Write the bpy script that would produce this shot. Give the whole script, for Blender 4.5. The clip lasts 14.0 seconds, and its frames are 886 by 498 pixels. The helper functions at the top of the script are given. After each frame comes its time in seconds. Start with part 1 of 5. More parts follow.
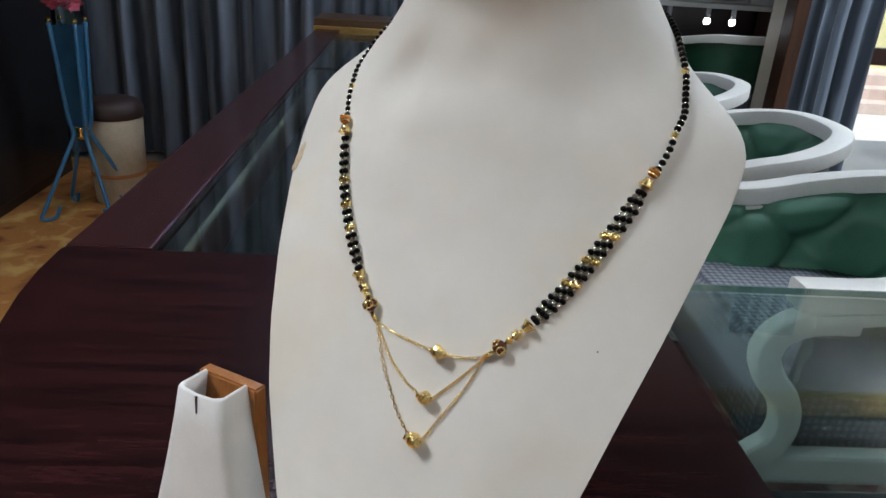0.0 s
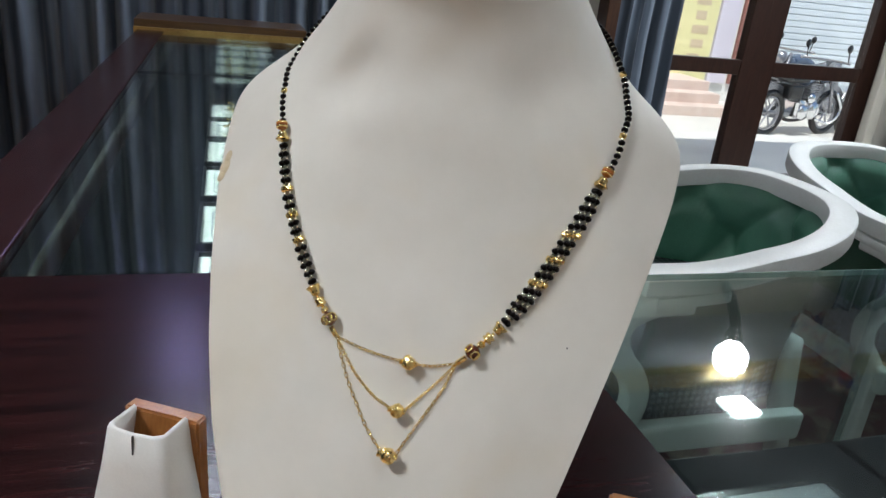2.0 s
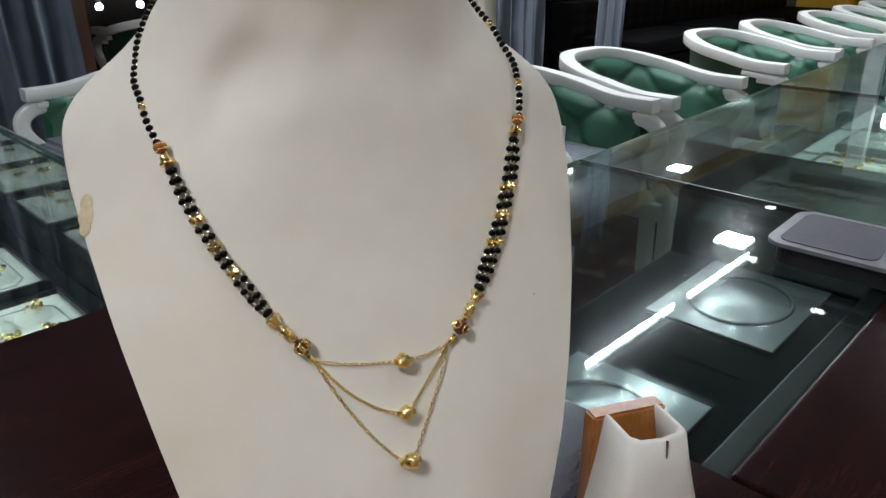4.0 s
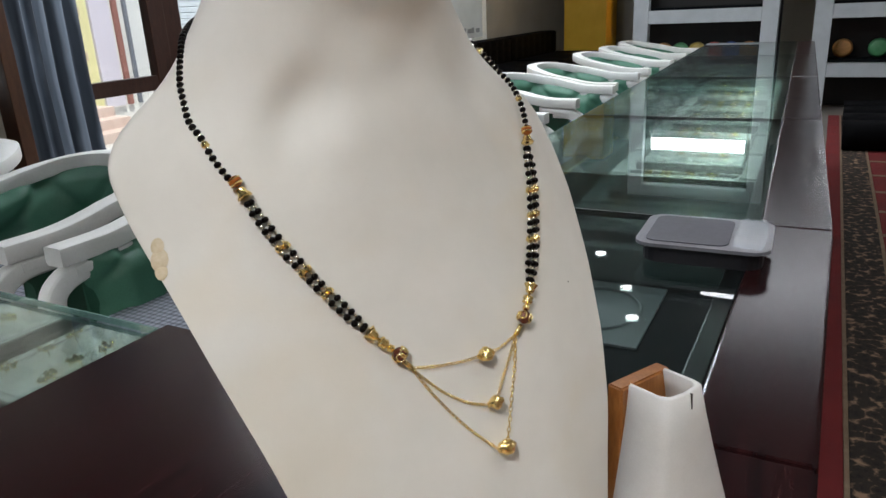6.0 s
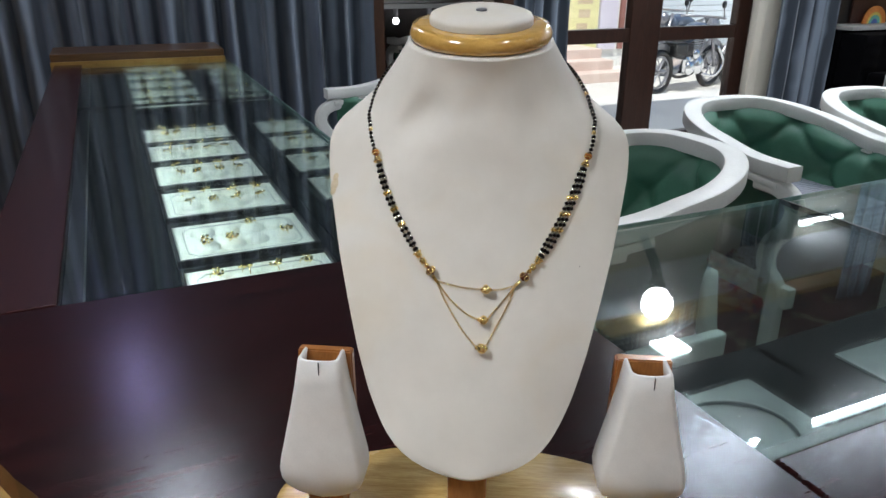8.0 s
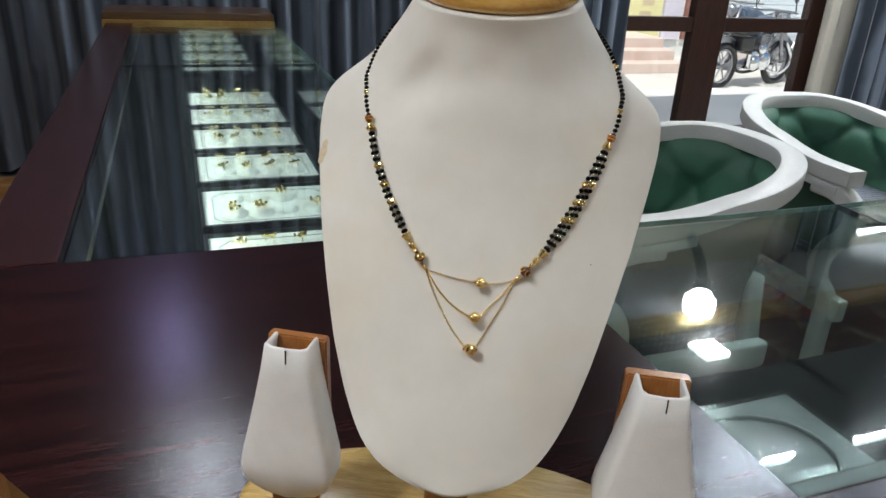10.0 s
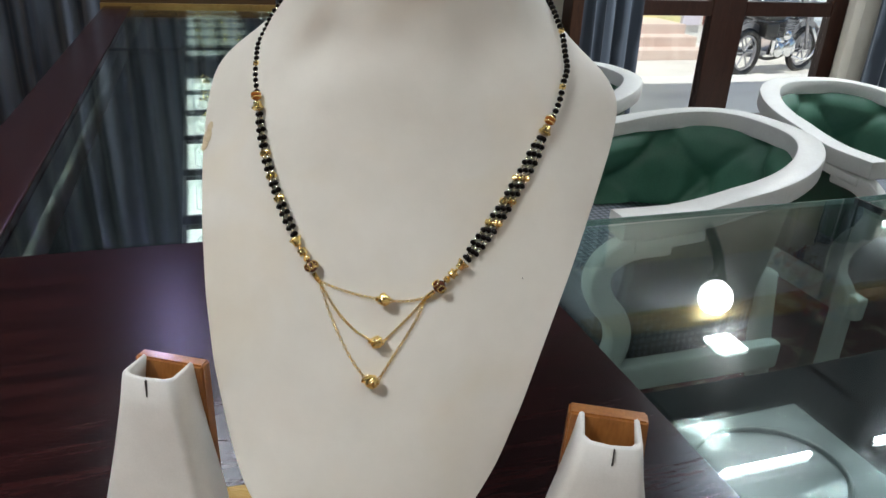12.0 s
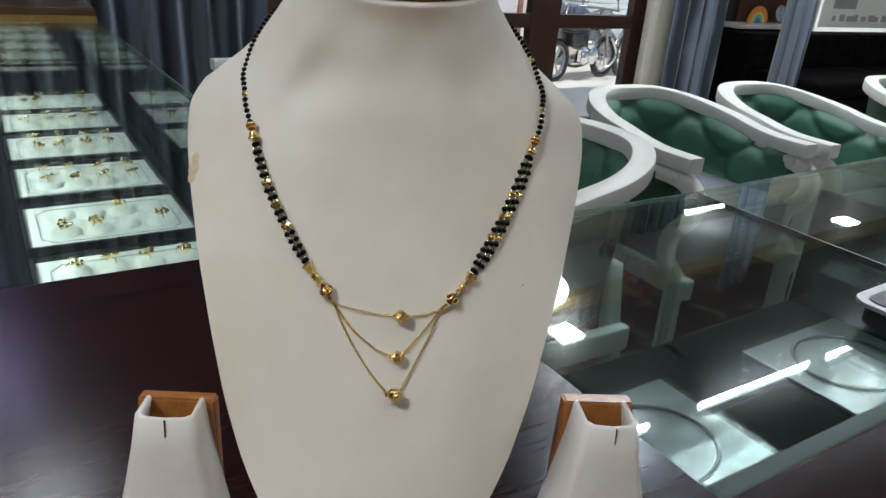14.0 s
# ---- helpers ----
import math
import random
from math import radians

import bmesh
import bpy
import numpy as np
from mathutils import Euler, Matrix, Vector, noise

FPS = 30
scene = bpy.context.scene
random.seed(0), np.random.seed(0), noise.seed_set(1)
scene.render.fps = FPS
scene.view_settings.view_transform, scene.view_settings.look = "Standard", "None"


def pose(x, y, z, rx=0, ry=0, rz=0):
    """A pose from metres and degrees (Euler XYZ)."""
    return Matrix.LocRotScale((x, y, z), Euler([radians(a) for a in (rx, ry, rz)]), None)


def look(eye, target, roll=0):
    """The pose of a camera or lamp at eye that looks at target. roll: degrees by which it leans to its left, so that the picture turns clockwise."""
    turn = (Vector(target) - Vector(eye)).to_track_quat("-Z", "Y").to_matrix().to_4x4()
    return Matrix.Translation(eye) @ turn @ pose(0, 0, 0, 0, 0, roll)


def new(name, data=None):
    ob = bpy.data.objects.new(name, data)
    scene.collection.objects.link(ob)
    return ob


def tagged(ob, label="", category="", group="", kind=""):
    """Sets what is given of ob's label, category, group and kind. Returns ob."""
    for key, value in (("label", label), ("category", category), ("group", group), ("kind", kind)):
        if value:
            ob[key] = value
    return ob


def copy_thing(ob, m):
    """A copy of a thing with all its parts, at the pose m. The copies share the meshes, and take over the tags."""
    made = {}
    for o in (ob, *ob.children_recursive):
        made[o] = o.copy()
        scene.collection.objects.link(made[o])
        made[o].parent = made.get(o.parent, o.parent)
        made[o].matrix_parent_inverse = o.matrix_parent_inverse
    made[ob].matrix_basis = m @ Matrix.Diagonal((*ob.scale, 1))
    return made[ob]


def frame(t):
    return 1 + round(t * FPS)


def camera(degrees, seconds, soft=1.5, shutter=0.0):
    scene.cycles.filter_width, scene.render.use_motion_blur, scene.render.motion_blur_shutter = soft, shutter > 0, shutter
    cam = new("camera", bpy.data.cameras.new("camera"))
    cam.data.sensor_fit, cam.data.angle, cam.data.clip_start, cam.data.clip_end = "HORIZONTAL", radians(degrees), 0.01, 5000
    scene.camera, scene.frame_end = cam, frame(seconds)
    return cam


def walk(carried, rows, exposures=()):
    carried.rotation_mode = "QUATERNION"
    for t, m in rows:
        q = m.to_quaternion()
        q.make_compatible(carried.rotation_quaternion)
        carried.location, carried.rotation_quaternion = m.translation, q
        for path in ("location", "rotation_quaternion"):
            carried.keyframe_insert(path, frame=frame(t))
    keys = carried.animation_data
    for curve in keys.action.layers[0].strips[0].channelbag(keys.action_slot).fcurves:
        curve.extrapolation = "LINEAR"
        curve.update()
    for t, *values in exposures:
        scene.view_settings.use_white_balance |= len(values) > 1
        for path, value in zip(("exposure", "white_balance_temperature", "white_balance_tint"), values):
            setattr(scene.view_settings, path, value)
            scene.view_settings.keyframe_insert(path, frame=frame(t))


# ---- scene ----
cam = camera(63.38, 14.0)
PATH = [
    (0, (-0.0458, -0.0123, 1.1016), (0.071, 1.8273, 0.3254), 3.87),
    (0.5, (-0.0411, -0.0193, 1.1054), (0.0701, 1.8287, 0.3487), 4.48),
    (1, (-0.0449, -0.0204, 1.1047), (0.1091, 1.8283, 0.3572), 4.51),
    (1.5, (-0.0676, -0.0113, 1.0992), (0.2894, 1.8129, 0.3611), 5.86),
    (2, (-0.0979, 0.0012, 1.0963), (0.4716, 1.7743, 0.3672), 6.05),
    (2.5, (-0.1281, 0.0142, 1.1007), (0.6716, 1.6971, 0.3737), 5.59),
    (3, (-0.1528, 0.0337, 1.1035), (0.8561, 1.5639, 0.303), 1.92),
    (3.5, (-0.1707, 0.048, 1.0985), (0.9611, 1.4852, 0.2902), -0.14),
    (4, (-0.1874, 0.0698, 1.0919), (1.128, 1.3602, 0.3144), -0.23),
    (4.2, (-0.193, 0.0776, 1.0896), (1.1669, 1.3239, 0.3166), -0.01),
    (6.3, (-0.2848, 0.1343, 1.0829), (1.3818, 1.0341, 0.4403), -3.03),
    (6.5, (-0.2956, 0.1174, 1.1031), (1.2746, 1.1333, 0.3942), -2.27),
    (6.7, (-0.3036, 0.0461, 1.1258), (1.0387, 1.3165, 0.3613), -1.07),
    (7, (-0.2915, -0.0534, 1.1534), (0.8843, 1.4060, 0.4552), -1.17),
    (7.2, (-0.2750, -0.0937, 1.1578), (0.7748, 1.4537, 0.4481), -0.89),
    (7.5, (-0.2592, -0.1219, 1.1567), (0.6296, 1.5119, 0.4214), -1.38),
    (7.7, (-0.2468, -0.1305, 1.1520), (0.5748, 1.5365, 0.4130), -0.73),
    (9.8, (-0.1921, -0.1004, 1.1292), (0.4803, 1.6107, 0.3419), 2.88),
    (10, (-0.1812, -0.0921, 1.1259), (0.469, 1.624, 0.3308), 3.15),
    (10.5, (-0.1472, -0.0732, 1.1201), (0.4382, 1.6619, 0.3157), 2.44),
    (11, (-0.1153, -0.051, 1.1116), (0.44, 1.6767, 0.271), 2.44),
    (11.5, (-0.0958, -0.0421, 1.1051), (0.4594, 1.683, 0.2591), 2.88),
    (12, (-0.0996, -0.038, 1.1055), (0.4966, 1.6823, 0.2777), 2.89),
    (12.5, (-0.1148, -0.0384, 1.1082), (0.5963, 1.6451, 0.2959), 3.22),
    (13, (-0.1402, -0.0328, 1.1105), (0.7405, 1.5838, 0.329), 4.23),
    (13.5, (-0.1676, -0.0298, 1.1139), (0.8179, 1.5373, 0.3569), 4.75),
    (14, (-0.1851, -0.0212, 1.1133), (0.8328, 1.5149, 0.3358), 4.61),
]
EXPOSURES = [(0, -0.08, 6050, 10), (1, -0.09, 6050, 10), (2, -0.16, 6200, 10), (3, -0.28, 6300, 10), (4.2, -0.31, 6400, 10), (6.3, -0.08, 6400, 11), (6.8, 0.07, 6400, 10), (7.2, 0.06, 6350, 10), (7.7, -0.10, 6250, 11), (10, -0.13, 6400, 10), (12, -0.14, 6400, 9), (13, -0.22, 6400, 9), (13.5, -0.36, 6400, 9), (14, -0.38, 6400, 9)]
walk(cam, [(t, look(eye, target, roll)) for t, eye, target, roll in PATH], EXPOSURES)

# ---- world, sun and exposure ----
world = bpy.data.worlds.new("world")
scene.world = world
world.use_nodes = True
wn = world.node_tree.nodes
sky = wn.new("ShaderNodeTexSky")
sky.sky_type, sky.sun_disc = "NISHITA", False
sky.sun_elevation, sky.sun_rotation = radians(64), radians(206)
wn["Background"].inputs["Strength"].default_value = 0.15
world.node_tree.links.new(sky.outputs["Color"], wn["Background"].inputs["Color"])
sun_data = bpy.data.lights.new("sun", "SUN")
sun_data.energy, sun_data.angle, sun_data.color = 5.0, radians(0.5), (1.0, 0.95, 0.86)
sun = new("sun", sun_data)
sun.matrix_world = look((-3, -6, 14), (0, 0, 0))


TOP = 0.76          # height of the counter tops
CEIL = 2.5


def area(name, x, y, z, sx, sy, watts, color=(1, 1, 1)):
    data = bpy.data.lights.new(name, "AREA")
    data.shape, data.size, data.size_y, data.energy, data.color = "RECTANGLE", sx, sy, watts, color
    ob = new(name, data)
    ob.matrix_world = pose(x, y, z)
    return ob


# second to fourth panels are unseen, added as key and fill for the bust
PANELS = [(2.55, 2.71), (-1.25, 0.05), (0.40, -0.55), (1.7, -0.5), (4.95, 2.02), (6.4, 3.2), (-0.22, 2.37)]
WATTS = (15, 25, 5.5, 2, 9, 8, 9)
SIZES = (0.17, 0.36, 0.23, 0.23, 0.23, 0.23, 0.23)
for (px_, py_), w_, s_ in zip(PANELS, WATTS, SIZES):
    area("panel_or_fill_light", px_, py_, CEIL - 0.03, s_ - 0.01, s_ - 0.01, w_, (0.97, 0.985, 1.0)).data.spread = radians(118 if s_ > 0.3 else 180)
TUBES = [(1.80, 2.27), (2.63, 3.57), (3.75, 4.65)]
for a_, b_ in TUBES:
    area("tube_light", (a_ + b_) / 2, 1.79, CEIL - 0.07, b_ - a_, 0.016, 23, (0.86, 0.94, 1.0))

# unseen strip lamps added under the rails of the display counters to brighten the trays
strip = area("tray_fill_strip", -0.315, 1.9, TOP - 0.037, 0.012, 2.1, 3.7, (0.95, 1.0, 0.96))
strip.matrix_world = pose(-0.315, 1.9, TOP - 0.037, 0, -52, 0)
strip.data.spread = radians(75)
strip = area("tray_fill_strip", 3.0, 0.36, TOP - 0.037, 3.2, 0.012, 5, (0.97, 1.0, 0.97))
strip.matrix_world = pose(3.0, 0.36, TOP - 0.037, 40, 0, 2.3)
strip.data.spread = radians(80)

# ---- materials ----
def nodes_of(name):
    m = bpy.data.materials.new(name)
    m.use_nodes = True
    t = m.node_tree
    return m, t.nodes, t.links, t.nodes["Principled BSDF"]


def texmap(n, l, scale=(1, 1, 1)):
    c, mp = n.new("ShaderNodeTexCoord"), n.new("ShaderNodeMapping")
    mp.inputs["Scale"].default_value = scale
    l.new(c.outputs["Object"], mp.inputs["Vector"])
    return mp.outputs["Vector"]


def ramp(n, l, fac, stops):
    r = n.new("ShaderNodeValToRGB")
    while len(r.color_ramp.elements) < len(stops):
        r.color_ramp.elements.new(0.5)
    for e, (p, c) in zip(r.color_ramp.elements, stops):
        e.position, e.color = p, (*c, 1)
    l.new(fac, r.inputs["Fac"])
    return r.outputs["Color"]


def noise_of(n, l, vec, scale, detail=4.0, rough=0.55, distort=0.0):
    t = n.new("ShaderNodeTexNoise")
    t.inputs["Scale"].default_value, t.inputs["Detail"].default_value = scale, detail
    t.inputs["Roughness"].default_value, t.inputs["Distortion"].default_value = rough, distort
    l.new(vec, t.inputs["Vector"])
    return t.outputs["Fac"]


def bump(n, l, p, fac, strength, dist):
    b = n.new("ShaderNodeBump")
    b.inputs["Strength"].default_value, b.inputs["Distance"].default_value = strength, dist
    l.new(fac, b.inputs["Height"])
    l.new(b.outputs["Normal"], p.inputs["Normal"])


def vary(name, c1, c2, rough=0.5, metal=0.0, scale=8.0, fine=120.0, bumps=0.15, dist=0.0006, stretch=(1, 1, 1), spec=0.5, rough2=None, coat=0.0):
    """A surface of two near colours with coarse stains, fine grain and relief."""
    m, n, l, p = nodes_of(name)
    v = texmap(n, l, stretch)
    coarse, grain = noise_of(n, l, v, scale), noise_of(n, l, v, fine, 2)
    mx = n.new("ShaderNodeMix")
    mx.inputs["Factor"].default_value = 0.3
    l.new(coarse, mx.inputs["A"])
    l.new(grain, mx.inputs["B"])
    l.new(ramp(n, l, mx.outputs["Result"], [(0.3, c1), (0.7, c2)]), p.inputs["Base Color"])
    p.inputs["Metallic"].default_value, p.inputs["Specular IOR Level"].default_value = metal, spec
    p.inputs["Coat Weight"].default_value, p.inputs["Coat Roughness"].default_value = coat, 0.08
    r = n.new("ShaderNodeMapRange")
    r.inputs["To Min"].default_value, r.inputs["To Max"].default_value = rough * 0.85, rough2 or rough * 1.2
    l.new(coarse, r.inputs["Value"])
    l.new(r.outputs["Result"], p.inputs["Roughness"])
    if bumps:
        bump(n, l, p, grain, bumps, dist)
    return m


def wood(name, dark, light, rough, axis_scale, ring=6.0, spec=0.5, coat=0.0, peel=0.0, sharp=0.18):
    m, n, l, p = nodes_of(name)
    v = texmap(n, l, axis_scale)
    a = noise_of(n, l, v, ring, 6, 0.6, 0.6)
    b = noise_of(n, l, v, ring * 7, 3, 0.6, 0.2)
    mx = n.new("ShaderNodeMix")
    mx.inputs["Factor"].default_value = 0.4
    l.new(a, mx.inputs["A"])
    l.new(b, mx.inputs["B"])
    l.new(ramp(n, l, mx.outputs["Result"], [(0.5 - sharp, dark), (0.5 + sharp, light)]), p.inputs["Base Color"])
    p.inputs["Roughness"].default_value, p.inputs["Specular IOR Level"].default_value = rough, spec
    p.inputs["Coat Weight"].default_value, p.inputs["Coat Roughness"].default_value = coat, 0.1
    r = n.new("ShaderNodeMapRange")
    r.inputs["To Min"].default_value, r.inputs["To Max"].default_value = rough * 0.85, rough * 1.2
    l.new(noise_of(n, l, texmap(n, l), 9, 5), r.inputs["Value"])
    l.new(r.outputs["Result"], p.inputs["Roughness"])
    if peel:
        p.inputs["Specular Tint"].default_value = (0.80, 0.86, 1.0, 1)
        bump(n, l, p, noise_of(n, l, texmap(n, l), 420, 3), peel, 0.0004)
    else:
        bump(n, l, p, b, 0.05, 0.0004)
    return m


def plain(name, c, rough=0.5, metal=0.0, spec=0.5):
    m, n, l, p = nodes_of(name)
    p.inputs["Base Color"].default_value = (*c, 1)
    p.inputs["Roughness"].default_value, p.inputs["Metallic"].default_value = rough, metal
    p.inputs["Specular IOR Level"].default_value = spec
    return m


def glow(name, c, strength):
    m, n, l, p = nodes_of(name)
    p.inputs["Base Color"].default_value = (*c, 1)
    p.inputs["Emission Color"].default_value, p.inputs["Emission Strength"].default_value = (*c, 1), strength
    return m


def pane_glass(name, tint, rough=0.0, ior=1.5, smudge=0.0):
    """A thin pane: clear, faintly tinted, mirroring by Fresnel."""
    m, n, l, p = nodes_of(name)
    n.remove(p)
    tr, gl, mx, fr = n.new("ShaderNodeBsdfTransparent"), n.new("ShaderNodeBsdfGlossy"), n.new("ShaderNodeMixShader"), n.new("ShaderNodeLayerWeight")
    tr.inputs["Color"].default_value = (*tint, 1)
    gl.inputs["Color"].default_value = (1, 1, 1, 1)
    gl.inputs["Roughness"].default_value = rough
    fr.inputs["Blend"].default_value = 0.5
    pw, sc = n.new("ShaderNodeMath"), n.new("ShaderNodeMath")
    pw.operation, sc.operation = "POWER", "MULTIPLY_ADD"
    pw.inputs[1].default_value = 5.0
    r0 = ((ior - 1) / (ior + 1)) ** 2
    sc.inputs[1].default_value, sc.inputs[2].default_value = 0.9 - r0, r0
    l.new(fr.outputs["Facing"], pw.inputs[0])
    l.new(pw.outputs["Value"], sc.inputs[0])
    l.new(sc.outputs["Value"], mx.inputs["Fac"])
    l.new(tr.outputs["BSDF"], mx.inputs[1])
    if smudge:
        # wiped, greasy patches scatter part of the mirrored light
        g2, ms, mr = n.new("ShaderNodeBsdfGlossy"), n.new("ShaderNodeMixShader"), n.new("ShaderNodeMapRange")
        g2.inputs["Roughness"].default_value = 0.13
        mr.inputs["From Min"].default_value, mr.inputs["From Max"].default_value = 0.3, 0.75
        mr.inputs["To Min"].default_value, mr.inputs["To Max"].default_value = smudge * 0.4, smudge * 2.2
        l.new(noise_of(n, l, texmap(n, l, (1, 1.6, 1)), 7, 6, 0.7, 1.2), mr.inputs["Value"])
        l.new(mr.outputs["Result"], ms.inputs["Fac"])
        l.new(gl.outputs["BSDF"], ms.inputs[1])
        l.new(g2.outputs["BSDF"], ms.inputs[2])
        gl = ms
    l.new(gl.outputs[0], mx.inputs[2])
    l.new(mx.outputs["Shader"], n["Material Output"].inputs["Surface"])
    return m


M_STAND = vary("stand_leatherette", (0.62, 0.60, 0.56), (0.74, 0.72, 0.68), 0.5, scale=40, fine=1200, bumps=0.16, dist=0.0002, spec=0.3)
M_STITCH = plain("slit_dark", (0.06, 0.05, 0.045), 0.8)
M_STAIN = vary("tan_stain", (0.50, 0.40, 0.24), (0.62, 0.52, 0.36), 0.5, scale=300, fine=900)
M_ORANGEWOOD = wood("orange_varnished_wood", (0.22, 0.075, 0.016), (0.42, 0.17, 0.045), 0.28, (14, 14, 3), 6, coat=0.3)
M_PINE = wood("yellow_pine", (0.40, 0.23, 0.06), (0.72, 0.52, 0.20), 0.26, (5, 60, 6), 4, coat=0.5)
M_NECKRING = wood("golden_varnish", (0.50, 0.27, 0.055), (0.72, 0.45, 0.13), 0.16, (6, 20, 20), 4, coat=0.6)
M_STEM = plain("dark_stem", (0.05, 0.02, 0.01), 0.4)
M_TOPWOOD = wood("dark_cherry_laminate", (0.0058, 0.0030, 0.0034), (0.0300, 0.0088, 0.0088), 0.185, (2, 22, 10), 3.2, 0.26, peel=0.30, sharp=0.14)
M_SIDEWOOD = wood("dark_cherry_side", (0.010, 0.004, 0.004), (0.03, 0.011, 0.010), 0.3, (3, 3, 20), 3)
M_STRIPWOOD = wood("dark_cherry_strip", (0.017, 0.0060, 0.0065), (0.046, 0.0150, 0.0155), 0.24, (26, 2, 10), 3.2, 0.4)
M_GLASS = pane_glass("counter_glass", (0.82, 0.905, 0.88), ior=1.62, smudge=0.055)
M_PANE = pane_glass("side_glass", (0.82, 0.88, 0.87))
M_HALFMIRROR = pane_glass("half_mirror_glass", (0.45, 0.52, 0.52), ior=3.2)
M_DARKPANE = pane_glass("smoked_glass", (0.30, 0.35, 0.35), ior=1.6)
M_DOORPANE = pane_glass("door_glass", (0.95, 0.97, 0.96))
M_GLASSEDGE = vary("green_glass_edge", (0.12, 0.22, 0.20), (0.28, 0.42, 0.38), 0.15, scale=20, fine=100, bumps=0)
M_MIRROR = plain("mirror", (0.75, 0.80, 0.78), 0.03, 1.0)
M_BLACK = vary("black_rail", (0.008, 0.008, 0.009), (0.02, 0.02, 0.022), 0.3, scale=30, fine=300)
M_SHELF = vary("black_velvet_shelf", (0.005, 0.006, 0.007), (0.012, 0.014, 0.016), 0.8, scale=12, fine=400, spec=0.06)
M_TRAYWHITE = vary("white_tray_plush", (0.74, 0.76, 0.72), (0.84, 0.86, 0.82), 0.8, scale=30, fine=500, bumps=0.3)
M_GOLD = vary("polished_gold", (1.0, 0.70, 0.24), (1.0, 0.83, 0.40), 0.23, 1.0, scale=400, fine=2500, bumps=0.5, dist=0.0002)
M_TIGER = vary("amber_enamel", (0.22, 0.055, 0.012), (0.45, 0.15, 0.03), 0.15, scale=500, fine=2000, bumps=0)
M_ENAMEL = vary("maroon_enamel", (0.05, 0.012, 0.008), (0.14, 0.04, 0.02), 0.18, scale=600, fine=2000, bumps=0)
M_BEAD = plain("black_bead", (0.0030, 0.0018, 0.0015), 0.32, 0.0, 0.09)
M_CLEARBEAD = plain("pale_gold_link", (0.86, 0.80, 0.62), 0.25, 0.9)
M_CHAIRWHITE = vary("white_painted_wood", (0.71, 0.71, 0.67), (0.82, 0.82, 0.79), 0.42, scale=10, fine=160, bumps=0.12, dist=0.0008, coat=0.05)
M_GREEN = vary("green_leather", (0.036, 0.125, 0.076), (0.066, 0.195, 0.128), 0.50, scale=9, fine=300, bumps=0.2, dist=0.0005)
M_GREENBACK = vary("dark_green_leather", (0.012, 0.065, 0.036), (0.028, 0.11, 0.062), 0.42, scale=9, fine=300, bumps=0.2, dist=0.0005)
M_CREAM = vary("cream_wall_paint", (0.60, 0.56, 0.47), (0.70, 0.66, 0.57), 0.6, scale=3, fine=200)
M_CEILING = vary("ceiling_paint", (0.026, 0.022, 0.020), (0.055, 0.048, 0.044), 0.6, scale=2, fine=150)
M_DOORWOOD = wood("dark_door_wood", (0.014, 0.006, 0.004), (0.05, 0.02, 0.013), 0.35, (12, 12, 2), 4)
M_BRASSWOOD = wood("ledge_wood", (0.045, 0.020, 0.007), (0.12, 0.058, 0.018), 0.3, (2, 30, 30), 4, coat=0.3)
M_BROWNWOOD = wood("brown_post_wood", (0.028, 0.011, 0.006), (0.075, 0.032, 0.015), 0.35, (14, 14, 2), 4)
M_FLOORTILE = vary("floor_tile", (0.36, 0.33, 0.29), (0.48, 0.45, 0.40), 0.22, scale=3, fine=40, bumps=0.05)
M_GROUT = vary("grout", (0.18, 0.16, 0.14), (0.25, 0.23, 0.2), 0.8)
M_STEEL = vary("grey_steel", (0.30, 0.30, 0.33), (0.45, 0.45, 0.48), 0.3, 0.8, scale=20, fine=300)
M_GREYALU = vary("grey_aluminium", (0.50, 0.54, 0.57), (0.62, 0.66, 0.69), 0.35, 0.0, scale=6, fine=100)
M_SCALE = vary("scale_plastic", (0.010, 0.010, 0.012), (0.03, 0.03, 0.035), 0.35, scale=30, fine=600)
M_YELLOW = vary("yellow_paint", (0.75, 0.42, 0.02), (0.88, 0.55, 0.05), 0.5, scale=4, fine=90)
M_PLASTICFILM = pane_glass("plastic_sleeve", (0.93, 0.95, 0.96), 0.14, 1.4)
M_BOARD = vary("grey_card", (0.075, 0.088, 0.092), (0.13, 0.150, 0.152), 0.3, scale=10, fine=120, coat=0.4)
M_SOFA = vary("black_quilted_leather", (0.0015, 0.0015, 0.002), (0.004, 0.004, 0.005), 0.65, scale=9, fine=200, spec=0.05)


